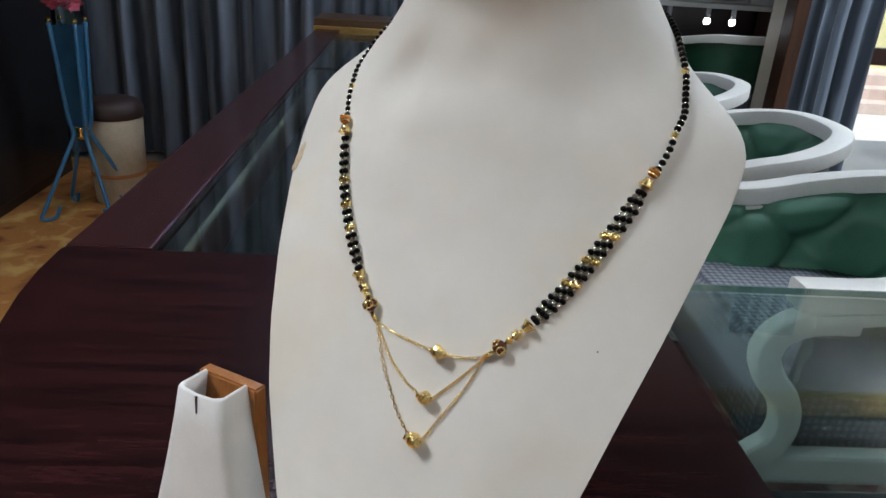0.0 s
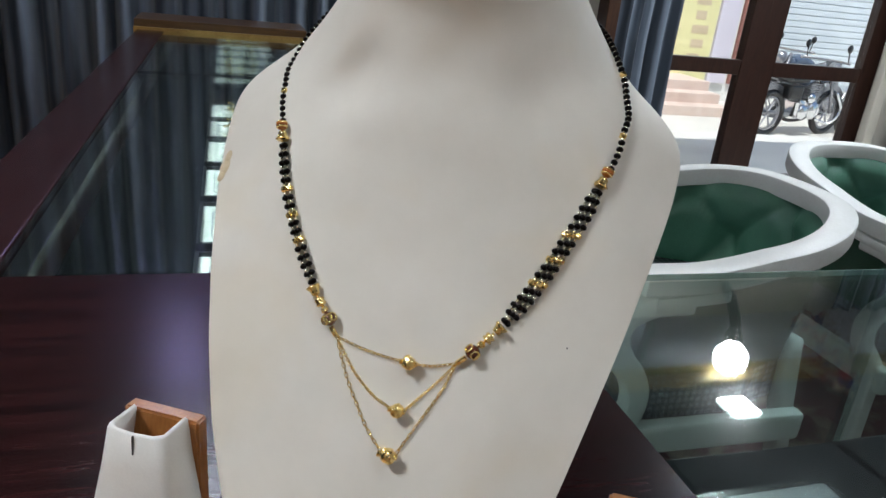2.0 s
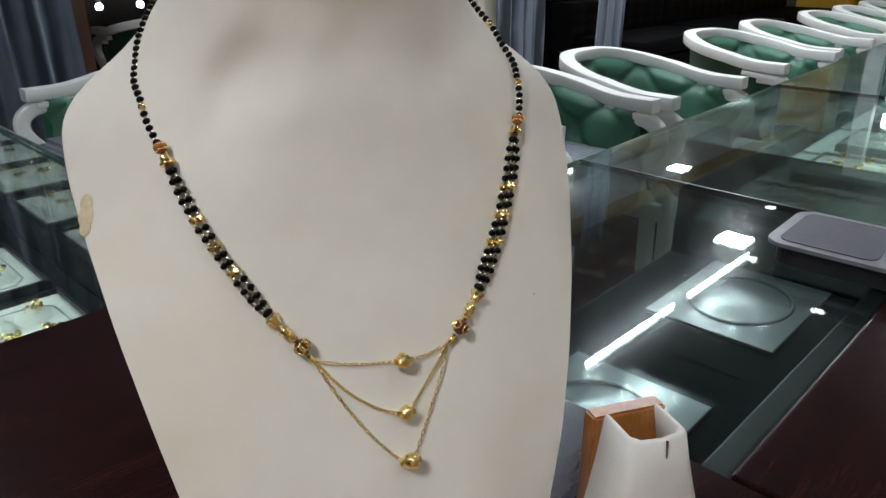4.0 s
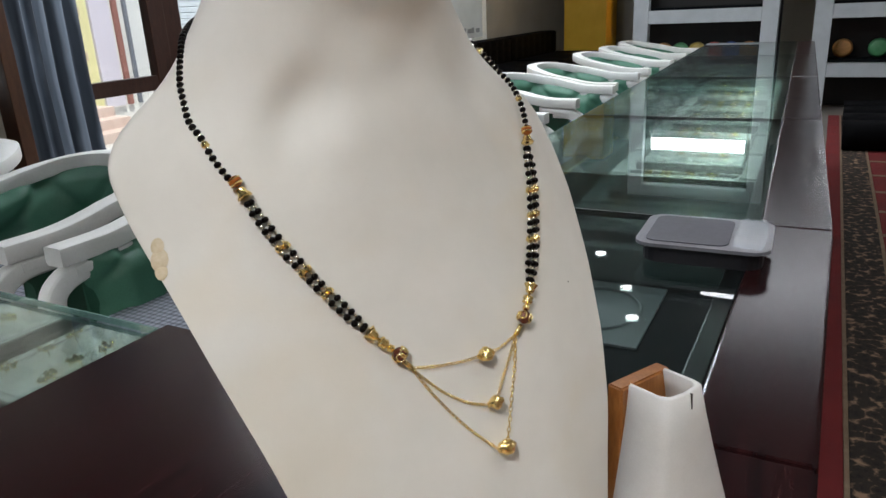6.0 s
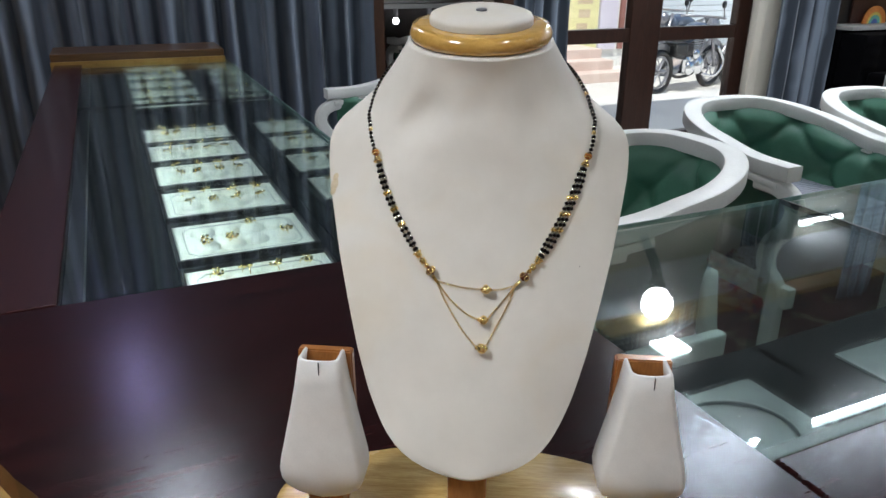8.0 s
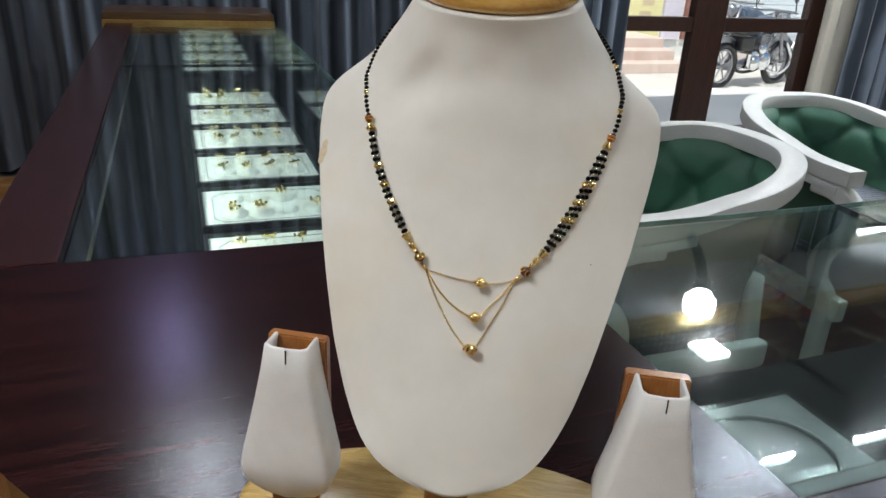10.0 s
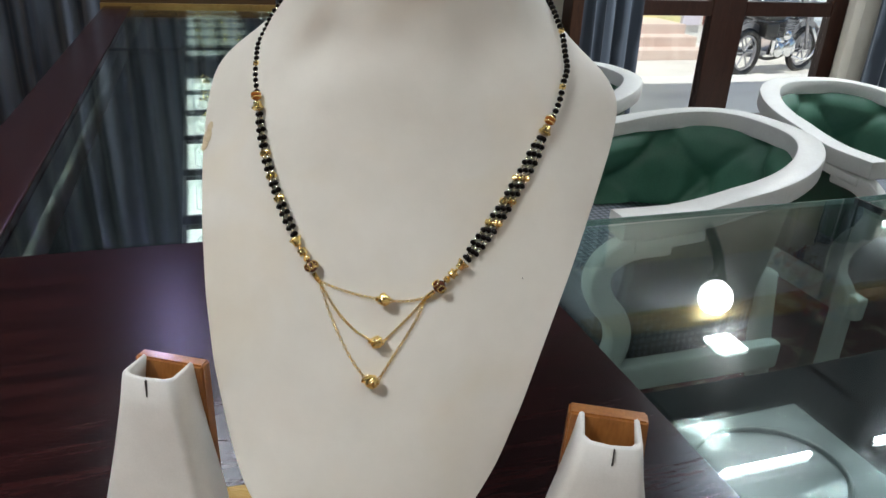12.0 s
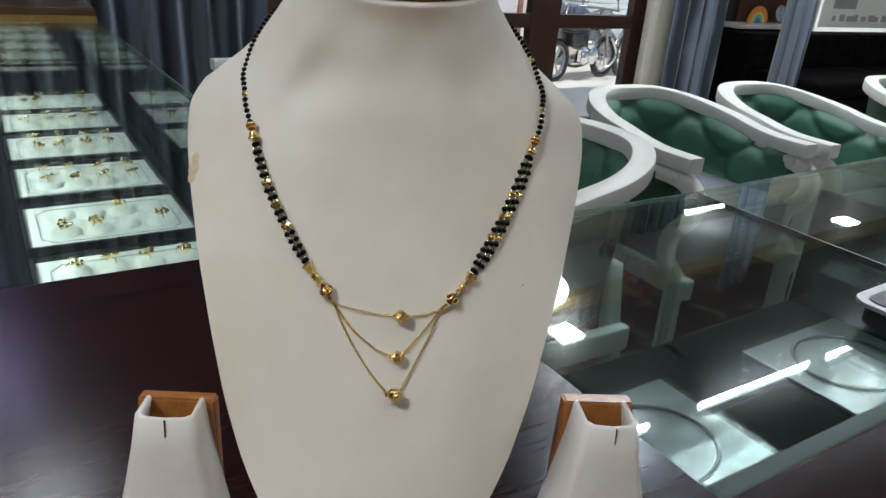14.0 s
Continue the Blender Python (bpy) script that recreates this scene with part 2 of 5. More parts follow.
def bust_material():
    """White leatherette: fine grain, soft grey soiling and a few yellowed patches."""
    m, n, l, p = nodes_of("white_leatherette")
    v = texmap(n, l)
    base = ramp(n, l, noise_of(n, l, v, 16, 5, 0.6), [(0.3, (0.655, 0.620, 0.550)), (0.7, (0.745, 0.710, 0.640))])
    old = n.new("ShaderNodeMix")
    old.data_type = "RGBA"
    old.inputs["B"].default_value = (0.66, 0.555, 0.39, 1)
    mr = n.new("ShaderNodeMapRange")
    mr.inputs["From Min"].default_value, mr.inputs["From Max"].default_value, mr.inputs["To Max"].default_value = 0.52, 0.78, 0.62
    l.new(noise_of(n, l, v, 9, 3, 0.6, 0.5), mr.inputs["Value"])
    l.new(mr.outputs["Result"], old.inputs["Factor"])
    l.new(base, old.inputs["A"])
    l.new(old.outputs["Result"], p.inputs["Base Color"])
    r = n.new("ShaderNodeMapRange")
    r.inputs["To Min"].default_value, r.inputs["To Max"].default_value = 0.46, 0.62
    l.new(noise_of(n, l, v, 25, 4), r.inputs["Value"])
    l.new(r.outputs["Result"], p.inputs["Roughness"])
    p.inputs["Specular IOR Level"].default_value = 0.3
    bump(n, l, p, noise_of(n, l, v, 900, 2), 0.12, 0.0002)
    return m


M_BUST = bust_material()


def curtain_material():
    m, n, l, p = nodes_of("blue_grey_curtain")
    v = texmap(n, l, (1, 1, 1))
    # upright bands put the folds' shaded troughs and lit crests into the colour
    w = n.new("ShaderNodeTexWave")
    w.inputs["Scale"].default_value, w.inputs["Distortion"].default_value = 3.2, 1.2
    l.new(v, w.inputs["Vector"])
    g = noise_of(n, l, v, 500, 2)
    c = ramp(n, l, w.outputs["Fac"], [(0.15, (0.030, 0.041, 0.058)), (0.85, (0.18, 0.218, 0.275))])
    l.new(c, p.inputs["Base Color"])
    p.inputs["Roughness"].default_value = 0.42
    p.inputs["Sheen Weight"].default_value = 0.3
    bump(n, l, p, g, 0.2, 0.0008)
    return m


def seat_material():
    m, n, l, p = nodes_of("grey_woven_fabric")
    v = texmap(n, l, (1, 1, 1))
    ck = n.new("ShaderNodeTexVoronoi")
    ck.inputs["Scale"].default_value, ck.inputs["Randomness"].default_value = 62, 0.15
    l.new(v, ck.inputs["Vector"])
    c = ramp(n, l, ck.outputs["Distance"], [(0.2, (0.34, 0.36, 0.42)), (0.65, (0.085, 0.09, 0.11))])
    l.new(c, p.inputs["Base Color"])
    p.inputs["Roughness"].default_value = 0.7
    bump(n, l, p, ck.outputs["Distance"], 0.6, 0.003)
    return m


def carpet_material(name, base, dark, accent, scale):
    m, n, l, p = nodes_of(name)
    v = texmap(n, l, (1, 1, 1))
    vo = n.new("ShaderNodeTexVoronoi")
    vo.inputs["Scale"].default_value = scale
    l.new(v, vo.inputs["Vector"])
    a = noise_of(n, l, v, scale * 1.6, 4, 0.6, 1.0)
    mx = n.new("ShaderNodeMix")
    mx.inputs["Factor"].default_value = 0.5
    l.new(vo.outputs["Distance"], mx.inputs["A"])
    l.new(a, mx.inputs["B"])
    l.new(ramp(n, l, mx.outputs["Result"], [(0.25, dark), (0.42, base), (0.55, base), (0.7, accent)]), p.inputs["Base Color"])
    p.inputs["Roughness"].default_value = 0.9
    bump(n, l, p, noise_of(n, l, v, 700, 2), 0.5, 0.003)
    return m


def sheet_material():
    """Thin white paper that daylight shines through."""
    m, n, l, p = nodes_of("white_print_sheet")
    tl, mx = n.new("ShaderNodeBsdfTranslucent"), n.new("ShaderNodeMixShader")
    c = ramp(n, l, noise_of(n, l, texmap(n, l), 4, 4), [(0.3, (0.80, 0.80, 0.77)), (0.7, (0.88, 0.88, 0.85))])
    l.new(c, p.inputs["Base Color"])
    l.new(c, tl.inputs["Color"])
    p.inputs["Roughness"].default_value, mx.inputs["Fac"].default_value = 0.7, 0.6
    l.new(p.outputs["BSDF"], mx.inputs[1])
    l.new(tl.outputs["BSDF"], mx.inputs[2])
    l.new(mx.outputs["Shader"], n["Material Output"].inputs["Surface"])
    return m


M_CURTAIN = curtain_material()
M_SEAT = seat_material()
M_CARPETGOLD = carpet_material("gold_carpet", (0.40, 0.17, 0.035), (0.16, 0.04, 0.010), (0.58, 0.36, 0.11), 9)
M_CARPETRED = vary("red_carpet", (0.16, 0.012, 0.014), (0.27, 0.03, 0.03), 0.9, scale=6, fine=500, bumps=0.5, dist=0.003)
M_CARPETBORDER = carpet_material("carpet_border", (0.035, 0.026, 0.020), (0.012, 0.010, 0.009), (0.42, 0.27, 0.17), 34)
M_CARPETEDGE = vary("beige_carpet_line", (0.22, 0.15, 0.09), (0.36, 0.27, 0.18), 0.9, scale=40, fine=400, bumps=0.5, dist=0.003)
M_GREYLEDGE = vary("grey_ledge_paint", (0.30, 0.30, 0.29), (0.40, 0.40, 0.39), 0.4, scale=8, fine=90)
M_PANELGLOW = glow("panel_glow", (0.95, 0.98, 1.0), 14)
M_BULB = glow("warm_white_bulb", (0.97, 0.98, 1.0), 14)
M_GLOBE = glow("white_globe_glass", (0.96, 0.97, 1.0), 30)
M_SPOT = glow("violet_downlight", (0.62, 0.55, 1.0), 190)
M_DARKWALL = wood("dark_cabinet_veneer", (0.003, 0.002, 0.002), (0.009, 0.006, 0.005), 0.4, (4, 4, 1), 3)
M_WARMGLOW = glow("warm_display_light", (1.0, 0.62, 0.22), 3.0)


# ---- mesh helpers ----
def part(name, bm, material, parent=None, label="", smooth=False):
    """Link a bmesh as one mesh object, under a thing or a part if one is given."""
    me = bpy.data.meshes.new(name)
    bm.to_mesh(me)
    bm.free()
    me.materials.append(material)
    if smooth:
        me.polygons.foreach_set("use_smooth", [True] * len(me.polygons))
        if smooth == "crisp":
            me.set_sharp_from_angle(angle=radians(24))
    return shared(name, me, parent, None, label)


def shared(name, me, parent=None, m=None, label=""):
    """One more object on a mesh that exists already."""
    ob = new(name, me)
    ob.parent = parent
    if m is not None:
        ob.matrix_basis = m
    return tagged(ob, label)


def shared_pose(ob, m):
    ob.matrix_basis = m
    return ob


def thing(name, m, label, category, group="", kind=""):
    ob = new(name)
    ob.empty_display_size = 0.05
    ob.matrix_basis = m
    return tagged(ob, label, category, group, kind)


def box(x0, x1, y0, y1, z0, z1, bevel=0.0, bm=None):
    bm = bm or bmesh.new()
    made = bmesh.ops.create_cube(bm, size=1.0, matrix=Matrix.LocRotScale(((x0 + x1) / 2, (y0 + y1) / 2, (z0 + z1) / 2), None, (x1 - x0, y1 - y0, z1 - z0)))
    if bevel:
        edges = {e for v in made["verts"] for e in v.link_edges}
        bmesh.ops.bevel(bm, geom=list(edges), offset=bevel, segments=2, profile=0.6, affect="EDGES")
    return bm


def lathe(profile, segs=24, bm=None, m=None):
    """Turn (radius, height) pairs about z."""
    bm = bm or bmesh.new()
    m = m or Matrix()
    rings = []
    for r, z in profile:
        if r < 1e-6:
            rings.append([bm.verts.new(m @ Vector((0, 0, z)))])
        else:
            rings.append([bm.verts.new(m @ Vector((r * math.cos(6.2832 * k / segs), r * math.sin(6.2832 * k / segs), z))) for k in range(segs)])
    for a, b in zip(rings, rings[1:]):
        for k in range(segs):
            q = (k + 1) % segs
            if len(a) == 1 and len(b) == 1:
                continue
            if len(a) == 1:
                bm.faces.new((a[0], b[q], b[k]))
            elif len(b) == 1:
                bm.faces.new((a[k], a[q], b[0]))
            else:
                bm.faces.new((a[k], a[q], b[q], b[k]))
    return bm


def spline(points, n):
    """Catmull-Rom through points, n steps a span."""
    p = [Vector(q) for q in points]
    p = [2 * p[0] - p[1]] + p + [2 * p[-1] - p[-2]]
    out = []
    for i in range(1, len(p) - 2):
        for k in range(n):
            t = k / n
            a, b, c, d = p[i - 1:i + 3]
            out.append(0.5 * (2 * b + (c - a) * t + (2 * a - 5 * b + 4 * c - d) * t * t + (3 * b - a - 3 * c + d) * t ** 3))
    out.append(p[-2].copy())
    return out


def sweep(path, section, up=(0, 0, 1), bm=None, close=False):
    """Carry a closed section (across, upward) along a path."""
    bm = bm or bmesh.new()
    path = [Vector(q) for q in path]
    up = Vector(up)
    rings = []
    for i, q in enumerate(path):
        a, b = path[i - 1] if i or close else q, path[(i + 1) % len(path)] if i + 1 < len(path) or close else q
        d = (b - a).normalized()
        side = d.cross(up)
        side = side.normalized() if side.length > 1e-4 else Vector((1, 0, 0))
        u = side.cross(d)
        rings.append([bm.verts.new(q + side * s + u * h) for s, h in section])
    n = len(section)
    pairs = list(zip(rings, rings[1:])) + ([(rings[-1], rings[0])] if close else [])
    for a, b in pairs:
        for k in range(n):
            bm.faces.new((a[k], a[(k + 1) % n], b[(k + 1) % n], b[k]))
    if not close:
        bm.faces.new(rings[0][::-1])
        bm.faces.new(rings[-1])
    return bm


def rounded(w, h, r=0.3, n=3):
    """A rounded rectangle section, w wide and h high."""
    c, out = min(w, h) * r, []
    for sx, sy, a0 in ((1, 1, 0), (-1, 1, 90), (-1, -1, 180), (1, -1, 270)):
        for k in range(n):
            a = radians(a0 + 90 * k / (n - 1))
            out.append((sx * (w / 2 - c) + c * math.cos(a), sy * (h / 2 - c) + c * math.sin(a)))
    return out


def ring_section(r, n=8):
    return [(r * math.cos(6.2832 * k / n), r * math.sin(6.2832 * k / n)) for k in range(n)]


def prism(outline, z0, z1, bm=None):
    bm = bm or bmesh.new()
    lo, hi = [bm.verts.new((x, y, z0)) for x, y in outline], [bm.verts.new((x, y, z1)) for x, y in outline]
    bm.faces.new(lo[::-1])
    bm.faces.new(hi)
    for k in range(len(outline)):
        q = (k + 1) % len(outline)
        bm.faces.new((lo[k], lo[q], hi[q], hi[k]))
    return bm


def structure(name, bm, material, label, category="", smooth=False):
    return tagged(part(name, bm, material, None, "", smooth), label, category or name.split("_")[0], "", "structure")


# ---- the room ----
X0, X1, Y0, Y1 = -2.0, 10.5, -1.7, 3.75
floor = structure("floor", box(X0 - 0.2, X1 + 0.2, Y0 - 0.2, Y1 + 0.25, -0.12, -0.006), M_GROUT, "grey grout bed under polished beige floor tiles")
structure("ceiling", box(X0 - 0.2, X1 + 0.2, Y0 - 0.2, Y1 + 0.2, CEIL, CEIL + 0.15), M_CEILING, "dark brown ceiling with square panels and tubes")
structure("wall_west", box(X0 - 0.2, X0, Y0, Y1, 0, CEIL), M_DARKWALL, "plain dark veneered wall")
# south wall is out of view; its cream is chosen to bounce fill light
structure("wall_south", box(X0 - 0.2, X1 + 0.2, Y0 - 0.2, Y0, 0, CEIL), vary("cream_wall_panel", (0.52, 0.47, 0.39), (0.64, 0.59, 0.50), 0.5, scale=3, fine=120), "unseen cream wall that bounces light onto bust and gold")
structure("wall_east", box(X1, X1 + 0.2, Y0, Y1, 0, CEIL), M_CREAM, "plain cream painted wall at the far end of the shop")
# street wall, with a shop opening, a glazed double door and a window cut through it
nw = bmesh.new()
for a, b, z0, z1 in ((X0 - 0.2, 1.08, 0, CEIL), (1.08, 1.88, 1.75, CEIL), (1.88, 2.26, 0, CEIL), (2.26, 3.93, 2.15, CEIL), (3.93, 5.95, 0, CEIL), (5.95, 7.6, 0, 0.60), (5.95, 7.6, 1.9, CEIL), (7.6, X1 + 0.2, 0, CEIL)):
    box(a, b, Y1, Y1 + 0.2, z0, z1, 0, nw)
structure("wall_north", nw, M_CREAM, "cream street wall with a door, a niche and a window opening")
# niche behind the opening: closed box with a lit shelf
niche_box = box(0.9, 2.5, Y1 + 1.05, Y1 + 1.15, -0.02, 1.9)
box(0.90, 1.00, Y1 + 0.201, Y1 + 1.049, -0.02, 1.9, 0, niche_box)
box(2.40, 2.50, Y1 + 0.201, Y1 + 1.049, -0.02, 1.9, 0, niche_box)
box(1.001, 2.399, Y1 + 0.201, Y1 + 1.049, 1.76, 1.9, 0, niche_box)
box(1.001, 2.399, Y1 + 0.003, Y1 + 1.049, -0.12, 0.045, 0, niche_box)
structure("niche_wall", niche_box, M_SIDEWOOD, "dark back wall of a recessed display niche", "wall")


def door():
    d = thing("door_1", pose(2.26, Y1 + 0.05, 0), "dark brown wooden double door with clear glass panes", "door", "", "structure")
    for x in (0.0, 0.63, 1.545):
        part("stile", box(x, x + (0.12 if x else 0.06), 0, 0.07, 0, 2.12, 0.006), M_DOORWOOD, d)
    part("stile", box(0.752, 0.88, 0.01, 0.06, 0, 2.12, 0.003), M_DOORWOOD, d)
    for x0, x1 in ((0.06, 0.63), (0.88, 1.545)):
        for z0, z1 in ((0.0, 0.03), (0.66, 0.748), (1.25, 1.33), (2.04, 2.12)):
            part("rail", box(x0, x1, 0.008, 0.062, z0, z1, 0.004), M_DOORWOOD, d)
        for z0, z1 in ((0.03, 0.66), (0.748, 1.25), (1.33, 2.04)):
            pane = part("pane", box(x0, x1, 0.030, 0.036, z0, z1), M_DOORPANE, d)
            pane.visible_shadow = False
    return d


door()
structure("column_1", box(3.87, 3.95, Y1 - 0.06, Y1 - 0.002, 0, CEIL - 0.002, 0.01), M_CREAM, "cream plaster pillar beside the glazed door", "pillar")
window = thing("window_1", pose(5.95, Y1 + 0.06, 0.60), "wide shop window with a printed white sheet", "window", "", "structure")
part("window_frame", box(0, 1.65, 0, 0.05, 0, 0.05), M_DOORWOOD, window)
part("window_frame", box(0, 0.05, 0, 0.05, 0.05, 1.3), M_DOORWOOD, window)
pane = part("pane", box(0.05, 1.65, 0.02, 0.026, 0.05, 1.3), M_DOORPANE, window)
pane.visible_shadow = False
# fixtures for all panels, the three added fill ones included
for (x, z), s in zip(PANELS, SIZES):
    p_ = thing("ceiling_light", pose(x, z, CEIL - 0.002), "square white ceiling panel light, switched on, three of them added", "ceiling light", "ceiling panels")
    part("frame", box(-s / 2 - 0.015, s / 2 + 0.015, -s / 2 - 0.015, s / 2 + 0.015, -0.012, 0, 0.003), M_CEILING, p_)
    part("diffuser", box(-s / 2, s / 2, -s / 2, s / 2, -0.016, -0.012), M_PANELGLOW, p_)
for a, b in TUBES:
    p_ = thing("tube_light", pose((a + b) / 2, 1.79, CEIL - 0.002), "white fluorescent tube batten, switched on", "tube light", "ceiling tubes")
    h = (b - a) / 2
    part("batten", box(-h, h, -0.03, 0.03, -0.03, 0, 0.004), M_CEILING, p_)
    part("tube", sweep([(-h + 0.01, 0, -0.046), (h - 0.01, 0, -0.046)], ring_section(0.008)), M_PANELGLOW, p_, "", True)
ll = thing("linear_light", pose(5.0, 0.31, CEIL - 0.002), "long white linear ceiling light across the counters, switched on", "ceiling light")
part("frame", box(-0.32, 0.32, -0.52, 0.52, -0.025, 0, 0.004), M_CEILING, ll)
part("diffuser", box(-0.30, 0.30, -0.50, 0.50, -0.030, -0.0255), glow("soft_white_diffuser", (0.95, 0.97, 1.0), 8.0), ll)
for x, y in ((4.70, 1.78), (5.37, 1.72), (5.88, 2.11), (4.69, 1.33), (4.185, 1.16)):
    d_ = thing("small_downlight", pose(x, y, CEIL - 0.001), "small round white ceiling downlight, switched on", "downlight", "small downlights")
    part("trim", lathe([(0.0, 0), (0.06, 0), (0.06, -0.010), (0.042, -0.012)], 20), M_STEEL, d_, "", True)
    part("lens", lathe([(0.042, -0.0115), (0.025, -0.015), (0, -0.016)], 20), M_PANELGLOW, d_, "", True)
dl = thing("downlight", pose(-0.33, 3.45, CEIL - 0.0225), "small violet-white round ceiling downlight", "downlight")
part("trim", lathe([(0.0, 0), (0.07, 0), (0.07, -0.012), (0.045, -0.014)], 24), M_STEEL, dl, "", True)
part("lens", lathe([(0.045, -0.0135), (0.03, -0.017), (0, -0.018)], 24), M_SPOT, dl, "", True)
br = thing("globe_lamp", pose(2.70, 3.03, 2.365), "round white globe lamp on a dark bent wall arm, lit", "wall lamp")
part("globe", lathe([(0.0, 0.098), (0.052, 0.086), (0.086, 0.056), (0.100, 0.010), (0.092, -0.035), (0.058, -0.078), (0, -0.094)], 24), M_GLOBE, br, "", True)
part("socket", sweep([(0.058, 0.070, -0.010), (0.085, 0.105, -0.016), (0.155, 0.19, -0.030)], ring_section(0.054, 14)), M_BLACK, br, "ribbed black lamp socket", True)
part("arm", sweep(spline([(0.155, 0.19, -0.030), (0.24, 0.30, -0.055), (0.33, 0.47, -0.10), (0.46, 0.715, -0.105)], 5), ring_section(0.036, 12)), M_BLACK, br, "", True)


def curtain(x0, x1, y, z0=0.02, z1=2.42, amp=0.035, wave=0.13, seed=1, turn=0):
    """A hanging curtain of uneven folds between x0 and x1."""
    rng = random.Random(seed)
    bm, cols, n = bmesh.new(), [], int((x1 - x0) / 0.012)
    ph = [rng.uniform(0, 6.28) for _ in range(4)]
    for back in (0, 1):
        for i in range(n + 1):
            x = x0 + (x1 - x0) * i / n
            f = 6.2832 * (x - x0) / wave
            d = amp * (math.sin(f + 0.8 * math.sin(f * 0.31 + ph[0])) + 0.35 * math.sin(f * 1.93 + ph[1]) + 0.4 * math.sin(f * 0.23 + ph[2]))
            cols.append([bm.verts.new((x + 0.006 * math.sin(2.1 * k + ph[3]), y + d * (0.75 + 0.25 * (6 - k) / 6) + 0.004 * back, z0 + (z1 - z0) * k / 6)) for k in range(7)])
    for i in range(n):
        for k in range(6):
            bm.faces.new((cols[i][k], cols[i + 1][k], cols[i + 1][k + 1], cols[i][k + 1]))
            j = i + n + 1
            bm.faces.new((cols[j][k + 1], cols[j + 1][k + 1], cols[j + 1][k], cols[j][k]))
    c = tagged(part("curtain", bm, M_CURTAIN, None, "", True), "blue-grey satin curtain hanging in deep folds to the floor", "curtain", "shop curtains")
    return c


structure("ceiling_field", box(0.80, X1, -1.2, 2.93, CEIL - 0.008, CEIL - 0.0005), vary("grey_ceiling_paint", (0.095, 0.092, 0.096), (0.14, 0.135, 0.14), 0.6, scale=2, fine=90), "dull grey painted ceiling field over the seating", "ceiling")
structure("soffit", box(X0, X1, 3.13, Y1 - 0.003, CEIL - 0.022, CEIL - 0.002), vary("lilac_white_paint", (0.70, 0.71, 0.79), (0.80, 0.81, 0.88), 0.6, scale=3, fine=90), "lilac-white plaster band of the ceiling along the street wall", "ceiling band")
structure("cornice", sweep([(X0, 3.03, CEIL - 0.024), (X1, 3.03, CEIL - 0.024)], rounded(0.19, 0.042, 0.4, 4)), vary("gilt_plaster", (0.40, 0.27, 0.07), (0.62, 0.46, 0.16), 0.35, 0.4, scale=5, fine=60), "gilded plaster cornice between the ceiling fields", "cornice")
gar = thing("flower_garland", pose(3.50, 3.12, CEIL - 0.05), "faded garland of red, blue and cream paper flowers", "garland")
rng = random.Random(12)
for nm, c0, c1, cnt in (("red_blossoms", (0.30, 0.03, 0.04), (0.5, 0.10, 0.09), 70), ("blue_blossoms", (0.05, 0.06, 0.2), (0.12, 0.14, 0.34), 40), ("cream_leaves", (0.40, 0.36, 0.26), (0.6, 0.55, 0.42), 90)):
    bm = bmesh.new()
    for k in range(cnt):
        f = rng.uniform(-1, 1)
        q = pose(0.25 * f + rng.gauss(0, 0.07), 0.42 * f + rng.gauss(0, 0.07), rng.uniform(-0.07, 0.005), rng.uniform(-40, 40), rng.uniform(-40, 40), rng.uniform(0, 360))
        for s_ in range(4):
            w_ = q @ pose(0, 0, 0, 0, 0, 90 * s_)
            bm.faces.new([bm.verts.new(w_ @ Vector(c)) for c in ((0, 0, 0), (0.013, 0.018, -0.006), (0, 0.036, -0.010), (-0.013, 0.018, -0.006))])
    part(nm, bm, vary(nm + "_paper", c0, c1, 0.8, scale=30, fine=200), gar)

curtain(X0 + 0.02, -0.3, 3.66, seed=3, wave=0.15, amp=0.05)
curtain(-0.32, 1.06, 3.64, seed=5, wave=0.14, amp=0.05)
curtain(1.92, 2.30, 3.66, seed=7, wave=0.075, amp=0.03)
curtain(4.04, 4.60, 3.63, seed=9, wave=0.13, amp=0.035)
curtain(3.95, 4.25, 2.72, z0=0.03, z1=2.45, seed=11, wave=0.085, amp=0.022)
for x in (1.06, 1.845):
    tagged(part("door_post", box(x, x + 0.07, Y1 - 0.12, Y1 - 0.003, 0, 1.75, 0.006), M_BROWNWOOD), "brown wooden post framing the display niche", "post", "niche posts")
structure("niche_lintel", box(1.13, 1.845, Y1 - 0.10, Y1 - 0.004, 1.68, 1.75, 0.004), M_BROWNWOOD, "brown wooden lintel over the display niche", "trim")
nc = thing("display_shelf", pose(1.02, Y1 + 0.3, 0), "pale wall shelf with stacked white boxes and round bulbs", "shelf")
part("board", box(0, 1.36, 0.12, 0.74, 0.8735, 0.900, 0.004), M_GREYLEDGE, nc)
part("side_support", box(1.16, 1.20, 0.20, 0.70, 0.046, 0.873, 0.004), M_BROWNWOOD, nc)
for z in (0.40, 0.56, 0.68):
    part("side_shelf", box(1.201, 1.37, 0.22, 0.70, z, z + 0.025, 0.003), M_BRASSWOOD, nc, "brown wooden side shelf")
for x in (0.402, 0.628, 0.777, 1.034):
    lamp = part("lamp", lathe([(0, 0.021), (0.015, 0.015), (0.020, 0), (0.015, -0.015), (0, -0.020)], 14, None, pose(x, 0.18, 0.800)), M_BULB, nc, "small round display bulb", True)
    part("socket", lathe([(0.012, 0.018), (0.014, 0.030), (0.014, 0.072), (0, 0.073)], 12, None, pose(x, 0.18, 0.800)), M_STEEL, lamp, "", True)
rng = random.Random(31)
x = 0.03
